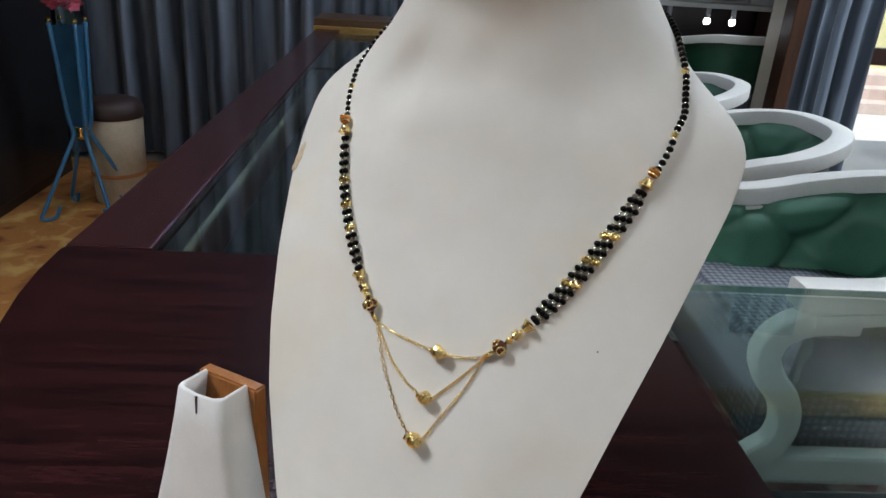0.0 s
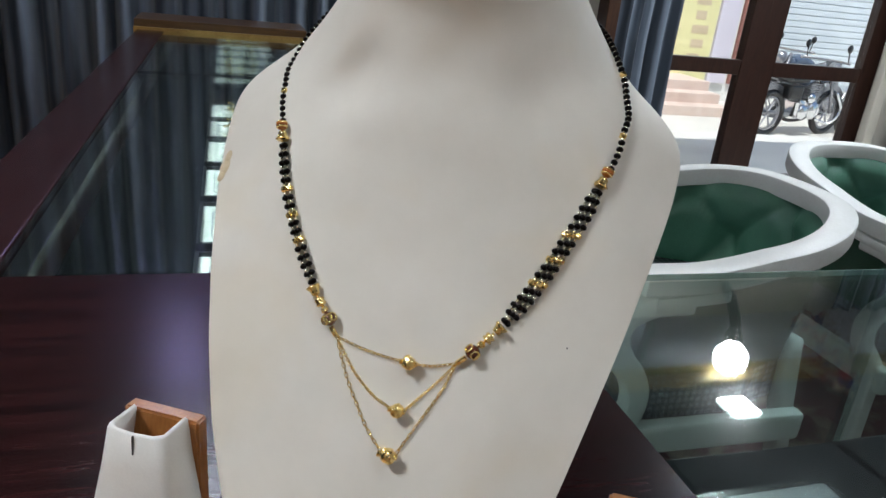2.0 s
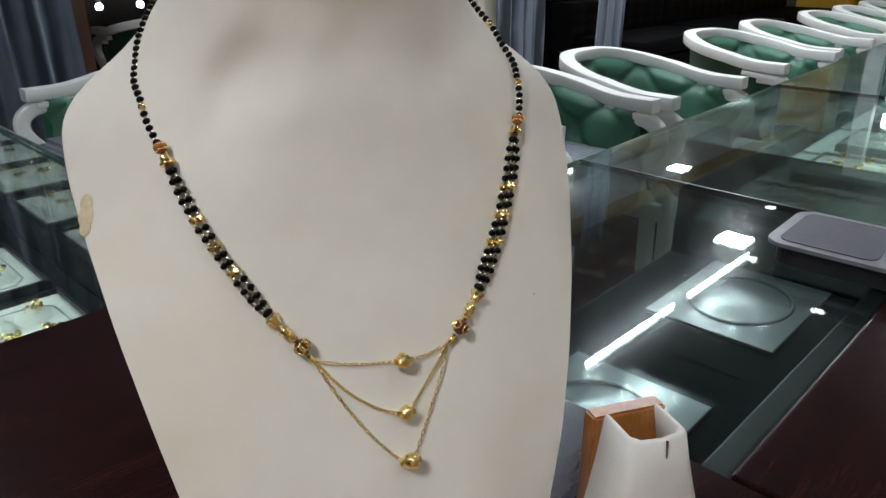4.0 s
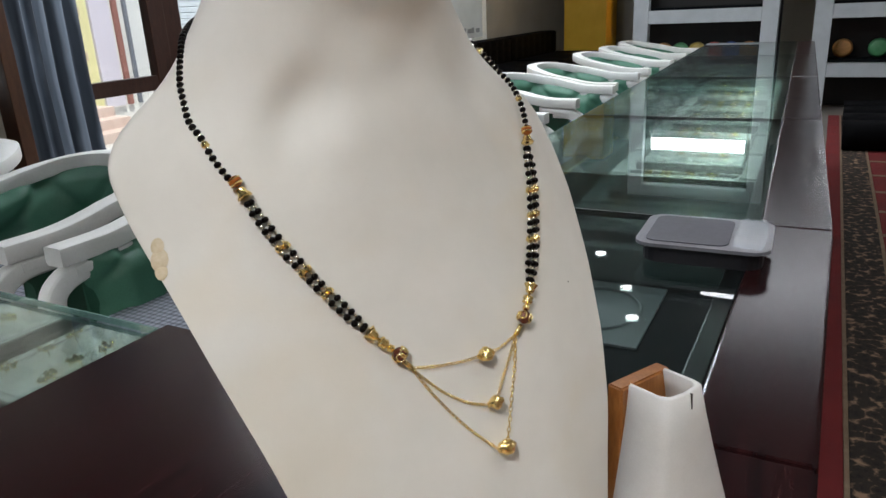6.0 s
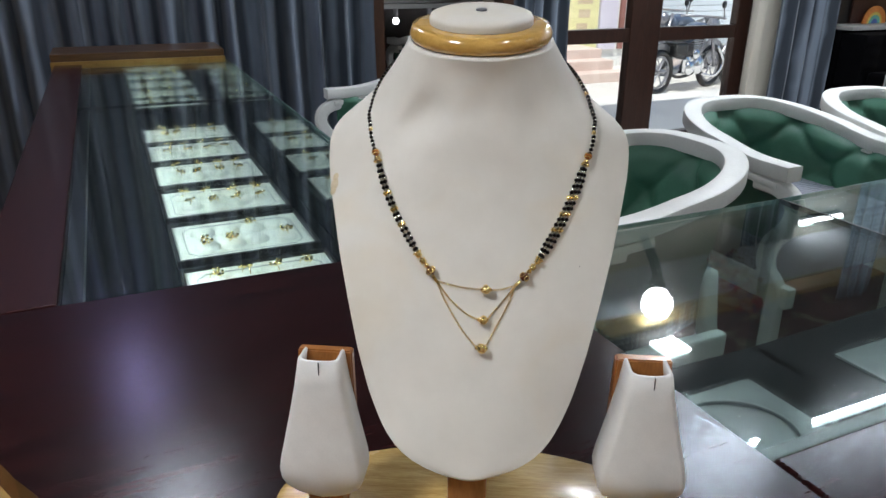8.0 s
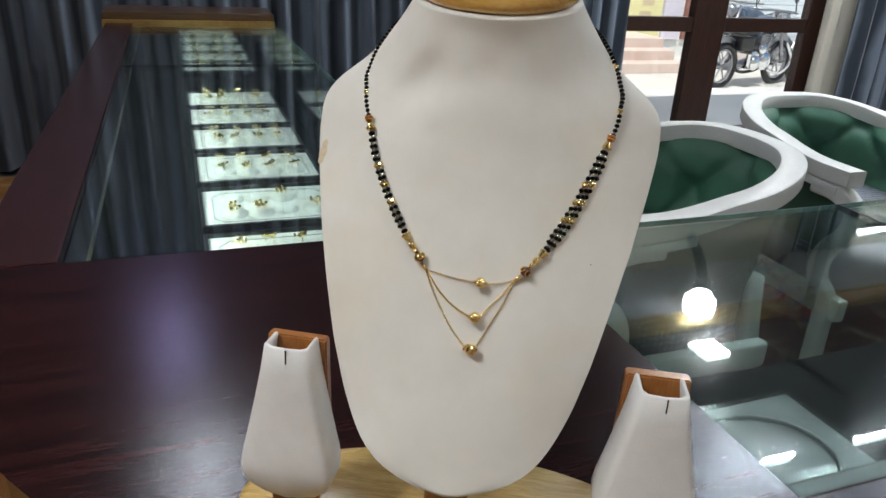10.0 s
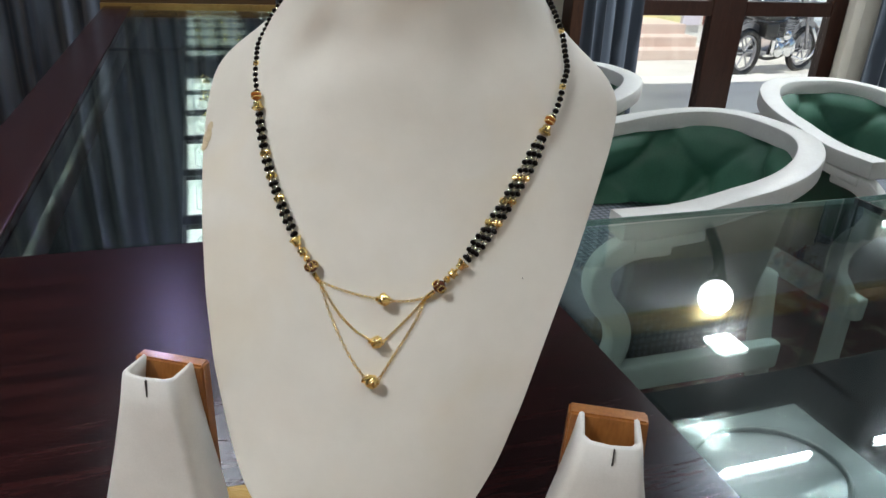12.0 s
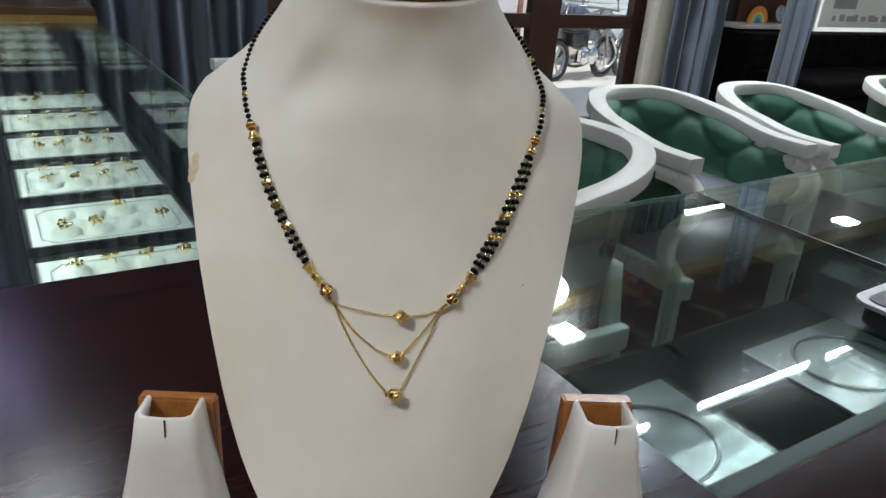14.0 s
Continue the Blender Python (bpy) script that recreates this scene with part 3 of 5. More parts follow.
while x < 1.2:
    w_ = rng.uniform(0.12, 0.30)
    part("box", box(x, x + w_, 0.24 + rng.uniform(0, 0.06), 0.66, 0.9005, 0.9005 + rng.choice((0.035, 0.06, 0.075)), 0.004), M_GREYLEDGE, nc, "pale flat box")
    x += w_ + rng.uniform(0.004, 0.03)
bm, n_ = bmesh.new(), 70
cols = [[bm.verts.new((1.005 + 1.39 * i / n_, Y1 + 1.0 + 0.02 * math.sin(i * 1.1) + 0.008 * math.sin(i * 0.37), z)) for z in (0.9, 1.3, 1.755)] for i in range(n_ + 1)]
for a, b in zip(cols, cols[1:]):
    for k in range(2):
        bm.faces.new((a[k], b[k], b[k + 1], a[k + 1]))
tagged(part("maroon_drape", bm, vary("maroon_velvet", (0.030, 0.005, 0.010), (0.065, 0.012, 0.020), 0.8, scale=12, fine=300), None, "", True), "dark maroon drape hung behind the alcove shelf", "drape")

# ---- street outside ----
M_STREET = vary("street_concrete", (0.58, 0.56, 0.53), (0.72, 0.70, 0.66), 0.8, scale=1.5, fine=60)
structure("ground", box(-60, 60, 5.4, 120, -0.9, -0.56), M_STREET, "sunlit concrete street below the entrance", "street")
structure("pavement", box(-4, 14, Y1 + 0.26, 5.4, -0.9, -0.03, 0.01), vary("white_porch_tile", (0.70, 0.68, 0.66), (0.82, 0.80, 0.78), 0.4, scale=3, fine=50), "white tiled entrance porch", "porch")
for k in range(3):
    structure("step_%d" % (k + 1), box(-2, 7.0, 9.0 + 0.32 * k, 10.45, -0.56, -0.42 + 0.14 * k, 0.01), vary("pale_step_stone", (0.62, 0.48, 0.42), (0.74, 0.62, 0.56), 0.6, scale=4, fine=80), "pale pink stone step across the street", "step")
shop = thing("shop_front", pose(0, 10.5, -0.56), "pale shop front across the street with painted panels", "building")
part("wall", box(-8, 20, 0, 0.3, 0, 6), vary("white_render", (0.76, 0.76, 0.74), (0.86, 0.86, 0.84), 0.8, scale=0.8, fine=20), shop)
for x0, x1, c in ((6.6, 7.46, (0.92, 0.86, 0.46)), (7.5, 7.86, (0.80, 0.75, 0.85)), (7.93, 8.02, (0.36, 0.16, 0.13)), (8.14, 8.2, (0.2, 0.22, 0.26)), (8.5, 11.3, (0.74, 0.80, 0.86)), (1.0, 3.5, (0.6, 0.5, 0.4)), (11.9, 15, (0.3, 0.45, 0.5))):
    pn = part("panel", box(x0, x1, -0.06, 0, 0.3, 3.4, 0.01), vary("panel_paint", tuple(v * 0.9 for v in c), c, 0.6, scale=2, fine=30), shop)
M_SHUTTER = vary("pale_shutter_paint", (0.70, 0.76, 0.82), (0.80, 0.86, 0.90), 0.5, scale=3, fine=60)
for k in range(28):
    part("shutter_slat", box(8.6, 11.2, -0.10, -0.06, 0.4 + 0.1 * k, 0.492 + 0.1 * k, 0.012), M_SHUTTER, shop)
M_SIGNINK = vary("faded_sign_ink", (0.66, 0.52, 0.34), (0.74, 0.62, 0.42), 0.7, scale=6, fine=60)
for k in range(9):
    part("sign_bar", box(7.02 + 0.03 * (k % 2), 7.24 + 0.04 * (k % 3), -0.066, -0.0605, 0.62 + 0.22 * k, 0.75 + 0.22 * k, 0.003), M_SIGNINK, shop, "faded unreadable sign lettering")


M_CHROME = vary("chrome", (0.75, 0.77, 0.80), (0.9, 0.91, 0.93), 0.12, 1.0, scale=20, fine=300)


def motorcycle(m):
    b = thing("motorcycle", m, "parked silver and black motorcycle on the street", "motorcycle", "parked motorcycles")
    for x in (-0.62, 0.62):
        wh = part("wheel", sweep([(x + 0.27 * math.cos(a * 0.2618), 0, 0.3 + 0.27 * math.sin(a * 0.2618)) for a in range(24)], ring_section(0.045, 8), (0, 1, 0), None, True), M_BLACK, b, "", True)
        rim = part("rim", lathe([(0.2, -0.02), (0.225, -0.02), (0.225, 0.02), (0.2, 0.02), (0.2, -0.02)], 24, None, pose(x, 0, 0.3, 90)), M_STEEL, wh)
        for a in range(6):
            c, s = math.cos(a * 1.047), math.sin(a * 1.047)
            part("spoke", sweep([(x + 0.03 * c, 0, 0.3 + 0.03 * s), (x + 0.21 * c, 0, 0.3 + 0.21 * s)], ring_section(0.012, 6), (0, 1, 0)), M_STEEL, wh)
    eng = part("engine", box(-0.2, 0.2, -0.14, 0.14, 0.25, 0.50, 0.05), M_CHROME, b, "chromed engine block")
    for x, z, r in ((-0.12, 0.34, 0.10), (0.10, 0.36, 0.12), (0.0, 0.52, 0.07)):
        part("engine_cover", lathe([(0, 0.05), (r * 0.6, 0.045), (r, 0.02), (r, 0.0), (0, 0.0)], 18, None, pose(x, -0.145, z, 90)), M_CHROME, eng, "", True)
    for k in range(7):
        part("cooling_fin", box(-0.02, 0.20, -0.12, 0.12, 0.505 + 0.03 * k, 0.52 + 0.03 * k, 0.003), M_STEEL, eng)
    part("crash_bar", sweep(spline([(0.30, -0.30, 0.62), (0.42, -0.33, 0.40), (0.30, -0.30, 0.22), (0.18, -0.16, 0.24)], 6), ring_section(0.018, 8)), M_CHROME, b, "", True)
    part("frame_tube", sweep(spline([(0.40, 0, 0.86), (0.30, 0, 0.5), (0.22, 0, 0.24), (-0.25, 0, 0.22), (-0.5, 0, 0.5)], 6), ring_section(0.022, 8), (0, 1, 0)), M_BLACK, b, "", True)
    part("side_cover", box(-0.42, -0.16, -0.13, 0.13, 0.5, 0.68, 0.03), M_BLACK, b)
    for y in (-0.3, 0.3):
        part("mirror", lathe([(0, 0.01), (0.05, 0.008), (0.055, 0), (0.03, -0.02), (0, -0.025)], 14, None, pose(0.30, y, 1.18, 90)), M_BLACK, b, "", True)
        part("mirror_stem", sweep([(0.34, y, 1.0), (0.30, y, 1.17)], ring_section(0.008, 6), (0, 1, 0)), M_BLACK, b)
    part("tank", sweep(spline([(0.38, 0, 0.80), (0.15, 0, 0.84), (-0.08, 0, 0.76)], 6), rounded(0.26, 0.2, 0.45, 5)), vary("blue_grey_paint", (0.10, 0.13, 0.2), (0.18, 0.22, 0.3), 0.2, 0.3), b, "", True)
    part("seat", sweep(spline([(-0.06, 0, 0.76), (-0.4, 0, 0.75), (-0.75, 0, 0.82)], 6), rounded(0.24, 0.1, 0.45, 5)), M_BLACK, b, "", True)
    part("exhaust", sweep(spline([(0.2, 0.16, 0.28), (-0.2, 0.18, 0.24), (-0.85, 0.2, 0.34)], 6), ring_section(0.05, 10)), M_STEEL, b, "", True)
    for y in (-0.07, 0.07):
        part("fork", sweep([(0.62, y, 0.3), (0.42, y, 0.95)], ring_section(0.025, 8), (0, 1, 0)), M_STEEL, b, "", True)
    part("handlebar", sweep(spline([(0.28, -0.36, 1.0), (0.4, -0.15, 1.0), (0.4, 0.15, 1.0), (0.28, 0.36, 1.0)], 5), ring_section(0.016, 8)), M_STEEL, b, "", True)
    part("headlight", lathe([(0, 0.1), (0.08, 0.07), (0.1, 0), (0.06, -0.08), (0, -0.1)], 18, None, pose(0.56, 0, 0.88, 0, 90, 0)), M_STEEL, b, "", True)
    for x in (-0.62, 0.62):
        part("mudguard", sweep([(x + 0.33 * math.cos(a * 0.2618), 0, 0.3 + 0.33 * math.sin(a * 0.2618)) for a in range(2, 11)], rounded(0.12, 0.02), (0, 1, 0)), M_STEEL, b)
    return b


bike = motorcycle(pose(7.25, 8.0, -0.56, 0, 0, 14))
copy_thing(bike, pose(8.9, 8.5, -0.56, 0, 0, 24))
copy_thing(bike, pose(8.6, 9.6, -0.56, 0, 0, 190))


# ---- floor coverings ----
rug = tagged(part("floor_carpet", box(-2.1, -0.44, -1.5, 3.55, 0.0, 0.012, 0.003), M_CARPETGOLD), "gold and rust patterned carpet behind the counter", "carpet")
run = thing("runner_carpet", pose(1.4, 0.014, 0, 0, 0, 0.6), "red runner carpet with a dark patterned border", "carpet")
part("field", box(-1.2, 5.4, -1.5, -0.1655, 0.0, 0.012, 0.003), M_CARPETRED, run)
part("border", box(-1.2, 5.4, -0.150, -0.0125, 0.0, 0.0125, 0.003), M_CARPETBORDER, run, "brown flowered border band")
for y0, y1 in ((-0.165, -0.1505), (-0.012, 0.0)):
    part("edge_band", box(-1.2, 5.4, y0, y1, 0.0, 0.0121, 0.002), M_CARPETEDGE, run, "beige woven edge line")
part("outer_field", box(-1.2, 5.4, 0.0005, 0.085, 0.0, 0.012, 0.003), M_CARPETRED, run)
for k in range(16):
    part("cross_stripe", box(-0.9 + 0.40 * k, -0.86 + 0.40 * k, -1.5, -0.166, 0.0121, 0.0135), M_CARPETEDGE, run)
cr = thing("seating_carpet", pose(0, 0, 0), "dark red floral carpet under the customer chairs", "carpet")
part("field", box(0.32, 5.6, 0.86, 2.25, 0.0, 0.010, 0.003), carpet_material("floral_red_carpet", (0.13, 0.02, 0.02), (0.03, 0.012, 0.015), (0.32, 0.22, 0.16), 7), cr)


# ---- counters ----
M_GILT = vary("tarnished_gilt", (0.20, 0.11, 0.03), (0.42, 0.27, 0.08), 0.4, 0.5, scale=8, fine=120)
def counter_left():
    c = thing("glass_counter", pose(0, 0, 0), "glass-topped jewellery counter with a dark cherry border", "counter", "shop counters")
    y0, y1, x0, x1 = 0.762, 3.06, -0.332, 0.212
    part("border_top", box(-0.43, x0 - 0.001, y0, y1, TOP - 0.030, TOP, 0.003), M_STRIPWOOD, c, "dark cherry laminate border")
    part("staff_side", box(-0.42, -0.40, y0, y1, 0, TOP - 0.031), M_SIDEWOOD, c)
    part("base", box(-0.399, x1, y0, y1, 0, 0.50), M_SIDEWOOD, c)
    part("shelf", box(-0.399, x1 - 0.012, y0 + 0.02, y1 - 0.02, 0.505, 0.515), M_SHELF, c, "black velvet display shelf")
    part("near_panel", box(-0.399, x1 - 0.012, y0, y0 + 0.018, 0.516, TOP - 0.012), M_SIDEWOOD, c)
    part("far_mirror", box(-0.399, x1 - 0.012, y1 - 0.018, y1, 0.516, TOP - 0.012), M_MIRROR, c, "mirrored end panel")
    part("inner_rail", box(x0 + 0.002, x0 + 0.026, y0 + 0.002, y1, TOP - 0.03, TOP - 0.0125, 0.002), M_BLACK, c)
    for a, b in ((y0 + 0.002, 2.105), (2.109, y1)):
        pane = part("glass_top", box(x0 + 0.001, x1, a, b, TOP - 0.010, TOP - 0.001), M_GLASS, c, "greenish clear glass top")
        pane.visible_shadow = False
        part("glass_edge", box(x1 + 0.0004, x1 + 0.0024, a, b, TOP - 0.0095, TOP - 0.0015), M_GLASSEDGE, c)
    part("glass_joint", box(x0 + 0.001, x1, 2.1055, 2.1085, TOP - 0.0095, TOP - 0.0015), M_BLACK, c)
    for a, b in ((y0 + 0.002, 2.1055), (2.1085, y1)):
        pane = part("front_pane", box(x1 - 0.010, x1 - 0.002, a, b, 0.505, TOP - 0.0105), M_HALFMIRROR, c, "dark mirroring glass front")
        pane.visible_shadow = False
    part("front_panel", box(x1 + 0.0005, x1 + 0.012, y0, y1, 0.04, 0.49), M_SIDEWOOD, c)
    # added glowing strip, an assumed source for the brightened ring trays
    part("added_led_strip", box(x0 + 0.006, x0 + 0.022, y0 + 0.05, y1 - 0.05, TOP - 0.034, TOP - 0.0305), M_PANELGLOW, c, "added lit strip that brightens the trays")
    return c


counter_left()
ledge = thing("end_ledge", pose(0, 3.10, 0), "brown wooden ledge with a gilded edge closing the counter", "ledge")
part("board", box(-0.44, 0.21, -0.035, 0.24, TOP + 0.002, TOP + 0.04, 0.004), M_BRASSWOOD, ledge)
part("support", box(-0.42, 0.20, -0.03, 0.22, 0, TOP + 0.001), M_SIDEWOOD, ledge)
part("gilt_edge", box(-0.442, 0.212, -0.046, -0.036, TOP - 0.035, TOP + 0.012, 0.003), M_GILT, ledge)


def ring_tray(m, seed, rim=None):
    """A black tray with a white plush pad, an outlined panel and gold rings stuck in it."""
    rng = random.Random(seed)
    t = thing("ring_tray", m, "black tray with a white pad holding gold rings", "ring tray", "ring trays")
    w, d = 0.155, 0.125
    part("rim", sweep([(-w, -d, 0.012), (w, -d, 0.012), (w, d, 0.012), (-w, d, 0.012)], rounded(0.012, 0.024), (0, 0, 1), None, True), rim or M_BLACK, t)
    part("pad", box(-w + 0.003, w - 0.003, -d + 0.003, d - 0.003, 0.0, 0.016, 0.004), M_TRAYWHITE, t)
    o = [(-0.11, -0.095), (0.11, -0.095), (0.13, -0.07), (0.13, 0.07), (0.11, 0.095), (-0.11, 0.095), (-0.13, 0.07), (-0.13, -0.07)]
    part("outline", sweep([(x, y, 0.0165) for x, y in o], rounded(0.0025, 0.002), (0, 0, 1), None, True), M_STEEL, t, "thin grey outline")
    for i in range(4):
        for j in range(2):
            x, y = -0.09 + 0.06 * i + rng.uniform(-0.006, 0.006), -0.045 + 0.09 * j + rng.uniform(-0.008, 0.008)
            part("cushion", lathe([(0.030, 0.0), (0.028, 0.006), (0.018, 0.011), (0, 0.012)], 14, None, pose(x, y, 0.0155)), M_TRAYWHITE, t, "", True)
            if rng.random() < 0.9:
                part("ring", ring_mesh(rng, pose(x, y, 0.028, rng.uniform(-20, 20), rng.uniform(-25, 25), rng.uniform(0, 180))), M_GOLD, t, "gold ring", True)
    return t


def ring_mesh(rng, m):
    bm = bmesh.new()
    r = 0.011
    sweep([m @ Vector((r * math.cos(a * 0.3927), 0, r * math.sin(a * 0.3927))) for a in range(16)], ring_section(0.0012, 5), m.to_3x3() @ Vector((0, 1, 0)), bm, True)
    for k in range(7):
        a = k * 0.9
        q = m @ Vector((0.0115 * math.cos(a) * (k > 0), 0.0115 * math.sin(a) * (k > 0), r + 0.002))
        bmesh.ops.create_icosphere(bm, subdivisions=1, radius=rng.uniform(0.003, 0.0058), matrix=Matrix.Translation(q))
    return bm


TRAY_ROWS = (0.93, 1.23, 1.53, 1.83, 2.13, 2.42, 2.70, 2.92)
for k, y in enumerate(TRAY_ROWS[:-1]):
    ring_tray(pose(-0.004, y, 0.5155), 20 + k)


ASKEW = pose(0.815, 0.16, 0, 0, 0, 2.3) @ pose(-0.815, -0.16, 0)


def counter_right(x0, x1, dark):
    """One unit of the long counter; dark is True for the unlit end one, None for its lit neighbour behind a smoked divider."""
    c = thing("glass_counter", pose(0, 0, 0) if dark else ASKEW, "glass-topped jewellery counter with a dark cherry border", "counter", "shop counters")
    y0, y1 = 0.205, 0.727
    part("border_top", box(x0, x1 - 0.002, 0.112, y0 - 0.001, TOP - 0.030, TOP, 0.003), M_TOPWOOD, c, "dark cherry laminate border")
    part("staff_side", box(x0, x1, 0.12, 0.14, 0, TOP - 0.031), M_SIDEWOOD, c)
    part("base", box(x0, x1, 0.141, y1, 0, 0.455), M_SIDEWOOD, c)
    part("shelf", box(x0 + 0.002, x1 - 0.002, 0.141, y1 - 0.012, 0.460, 0.470), M_SHELF, c, "black display shelf")
    pane = part("glass_top", box(x0 + 0.002, x1 - 0.002, y0 + 0.001, y1, TOP - 0.010, TOP - 0.001), M_GLASS, c, "greenish clear glass top")
    pane.visible_shadow = False
    part("glass_edge", box(x0 + 0.002, x1 - 0.002, y1 + 0.0004, y1 + 0.0024, TOP - 0.0095, TOP - 0.0015), M_GLASSEDGE, c)
    part("inner_rail", box(x0 + 0.003, x1 - 0.003, y0 + 0.002, y0 + 0.024, TOP - 0.03, TOP - 0.0125, 0.002), M_BLACK, c)
    pane = part("front_pane", box(x0 + 0.002, x1 - 0.002, y1 - 0.010, y1 - 0.002, 0.457, TOP - 0.0105), M_PANE, c, "clear glass front")
    pane.visible_shadow = False
    part("front_panel", box(x0, x1, y1 + 0.0005, y1 + 0.012, 0.04, 0.45), M_SIDEWOOD, c)
    if dark is None:
        pane = part("divider", box(1.230, 1.235, y0 + 0.03, y1 - 0.012, 0.4705, TOP - 0.040), M_DARKPANE, c, "smoked glass divider")
        pane.visible_shadow = False
    if not dark:
        pane = part("divider", box(x1 - 0.006, x1 - 0.0005, y0 + 0.03, y1 - 0.012, 0.471, TOP - 0.0105), M_PANE, c, "clear glass divider")
        pane.visible_shadow = False
        # same added strip, so that the pale trays of this unit look brighter
        part("added_led_strip", box(x0 + 0.03, x1 - 0.03, y0 + 0.006, y0 + 0.018, TOP - 0.0345, TOP - 0.0305), M_PANELGLOW, c, "added lit strip that brightens the trays")
    part("joint_strip", box(x1 - 0.0018, x1 + 0.0018, y0 + 0.001, y1, TOP - 0.0095, TOP - 0.0005), M_BLACK, c)
    return c


RX = (0.227, 0.815, 1.785, 2.80, 3.80, 4.80)
for k in range(5):
    counter_right(RX[k], RX[k + 1], (True, None, False, False, False)[k])
corner = thing("corner_counter", pose(0, 0, 0), "dark cherry laminate corner counter with a rounded glossy top", "counter")
def corner_outline(inset):
    """The corner unit in plan: its outer corner swings round in a wide curve."""
    arc = [(0.17 - (0.60 - inset) * math.cos(radians(a)), 0.75 - (0.64 - inset) * math.sin(radians(a))) for a in range(0, 86, 5)]
    return arc + [(0.2255 - inset * 0.5, 0.112 + inset), (0.2255 - inset * 0.5, 0.7605 - inset * 0.5), (-0.43 + inset, 0.7605 - inset * 0.5)]


bm = prism(corner_outline(0.0), TOP - 0.032, TOP)
bmesh.ops.bevel(bm, geom=[e for e in bm.edges if abs(e.verts[0].co.z - e.verts[1].co.z) < 1e-6], offset=0.003, segments=2, affect="EDGES")
part("top", bm, M_TOPWOOD, corner)
part("body", prism(corner_outline(0.02), 0.0, TOP - 0.033), M_SIDEWOOD, corner)


def jewel_board(m):
    """A square card in a clear sleeve with a round ridge, as necklaces are packed."""
    b = thing("packed_board", m, "grey card in a crinkled clear plastic sleeve", "jewellery board", "packed boards")
    part("card", box(-0.15, 0.15, -0.115, 0.115, 0.0, 0.005, 0.001), M_BOARD, b)
    part("ridge", sweep([(0.105 * math.cos(k * 0.1963), 0.088 * math.sin(k * 0.1963), 0.007) for k in range(32)], ring_section(0.004, 6), (0, 0, 1), None, True), M_BOARD, b, "", True)
    bm, n = bmesh.new(), 22
    g = [[bm.verts.new((-0.155 + 0.31 * i / n, -0.12 + 0.24 * j / n, 0.011 + 0.0025 * noise.noise((i * 0.25, j * 0.3, 3.1)) + 0.0006 * noise.noise((i * 1.3, j * 1.1, 7.7)))) for j in range(n + 1)] for i in range(n + 1)]
    for i in range(n):
        for j in range(n):
            bm.faces.new((g[i][j], g[i + 1][j], g[i + 1][j + 1], g[i][j + 1]))
    film = part("sleeve", bm, M_PLASTICFILM, b, "clear crinkled sleeve", True)
    film.visible_shadow = False
    return b


BOARD_Z = 0.4705
jewel_board(pose(0.552, 0.512, BOARD_Z, 0, 0, 1))
jewel_board(pose(1.065, 0.515, BOARD_Z, 0, 0, 1))
for k in range(9):
    x = 1.42 + 0.37 * k
    tagged(shared_pose(part("support_block", box(x - 0.17, x + 0.17, 0.25, 0.69, 0.4705, 0.5495, 0.004), M_TRAYWHITE), ASKEW), "white plush display block inside the counter", "display block", "pale display blocks")
    ring_tray(ASKEW @ pose(x, 0.46, 0.5505, 0, 0, 90), 60 + k, M_GREYLEDGE)

scale = thing("pocket_scale", pose(0.668, 0.259, TOP, 0, 0, 2), "dark grey rounded jewellery scale with a steel pan", "scale")
def round_rect(w, h, r, n=5):
    return [(sx * (w - r) + r * math.cos(radians(a0 + 90 * k / n)), sy * (h - r) + r * math.sin(radians(a0 + 90 * k / n))) for sx, sy, a0 in ((1, 1, 0), (-1, 1, 90), (-1, -1, 180), (1, -1, 270)) for k in range(n + 1)]


part("body", prism(round_rect(0.058, 0.072, 0.024), 0.0, 0.022), M_SCALE, scale)
part("lid", prism(round_rect(0.067, 0.080, 0.022), 0.0225, 0.027), vary("worn_grey_rim", (0.20, 0.20, 0.22), (0.36, 0.36, 0.40), 0.35, 0.3, scale=30, fine=300), scale, "worn grey rim")
part("pan", prism([(x, y + 0.018) for x, y in round_rect(0.056, 0.050, 0.014)], 0.0272, 0.0282), vary("violet_grey_pan", (0.07, 0.068, 0.085), (0.12, 0.115, 0.14), 0.5, 0.0), scale)
part("display", prism([(x, y - 0.055) for x, y in round_rect(0.054, 0.018, 0.008)], 0.0272, 0.034), M_PLASTICFILM, scale)


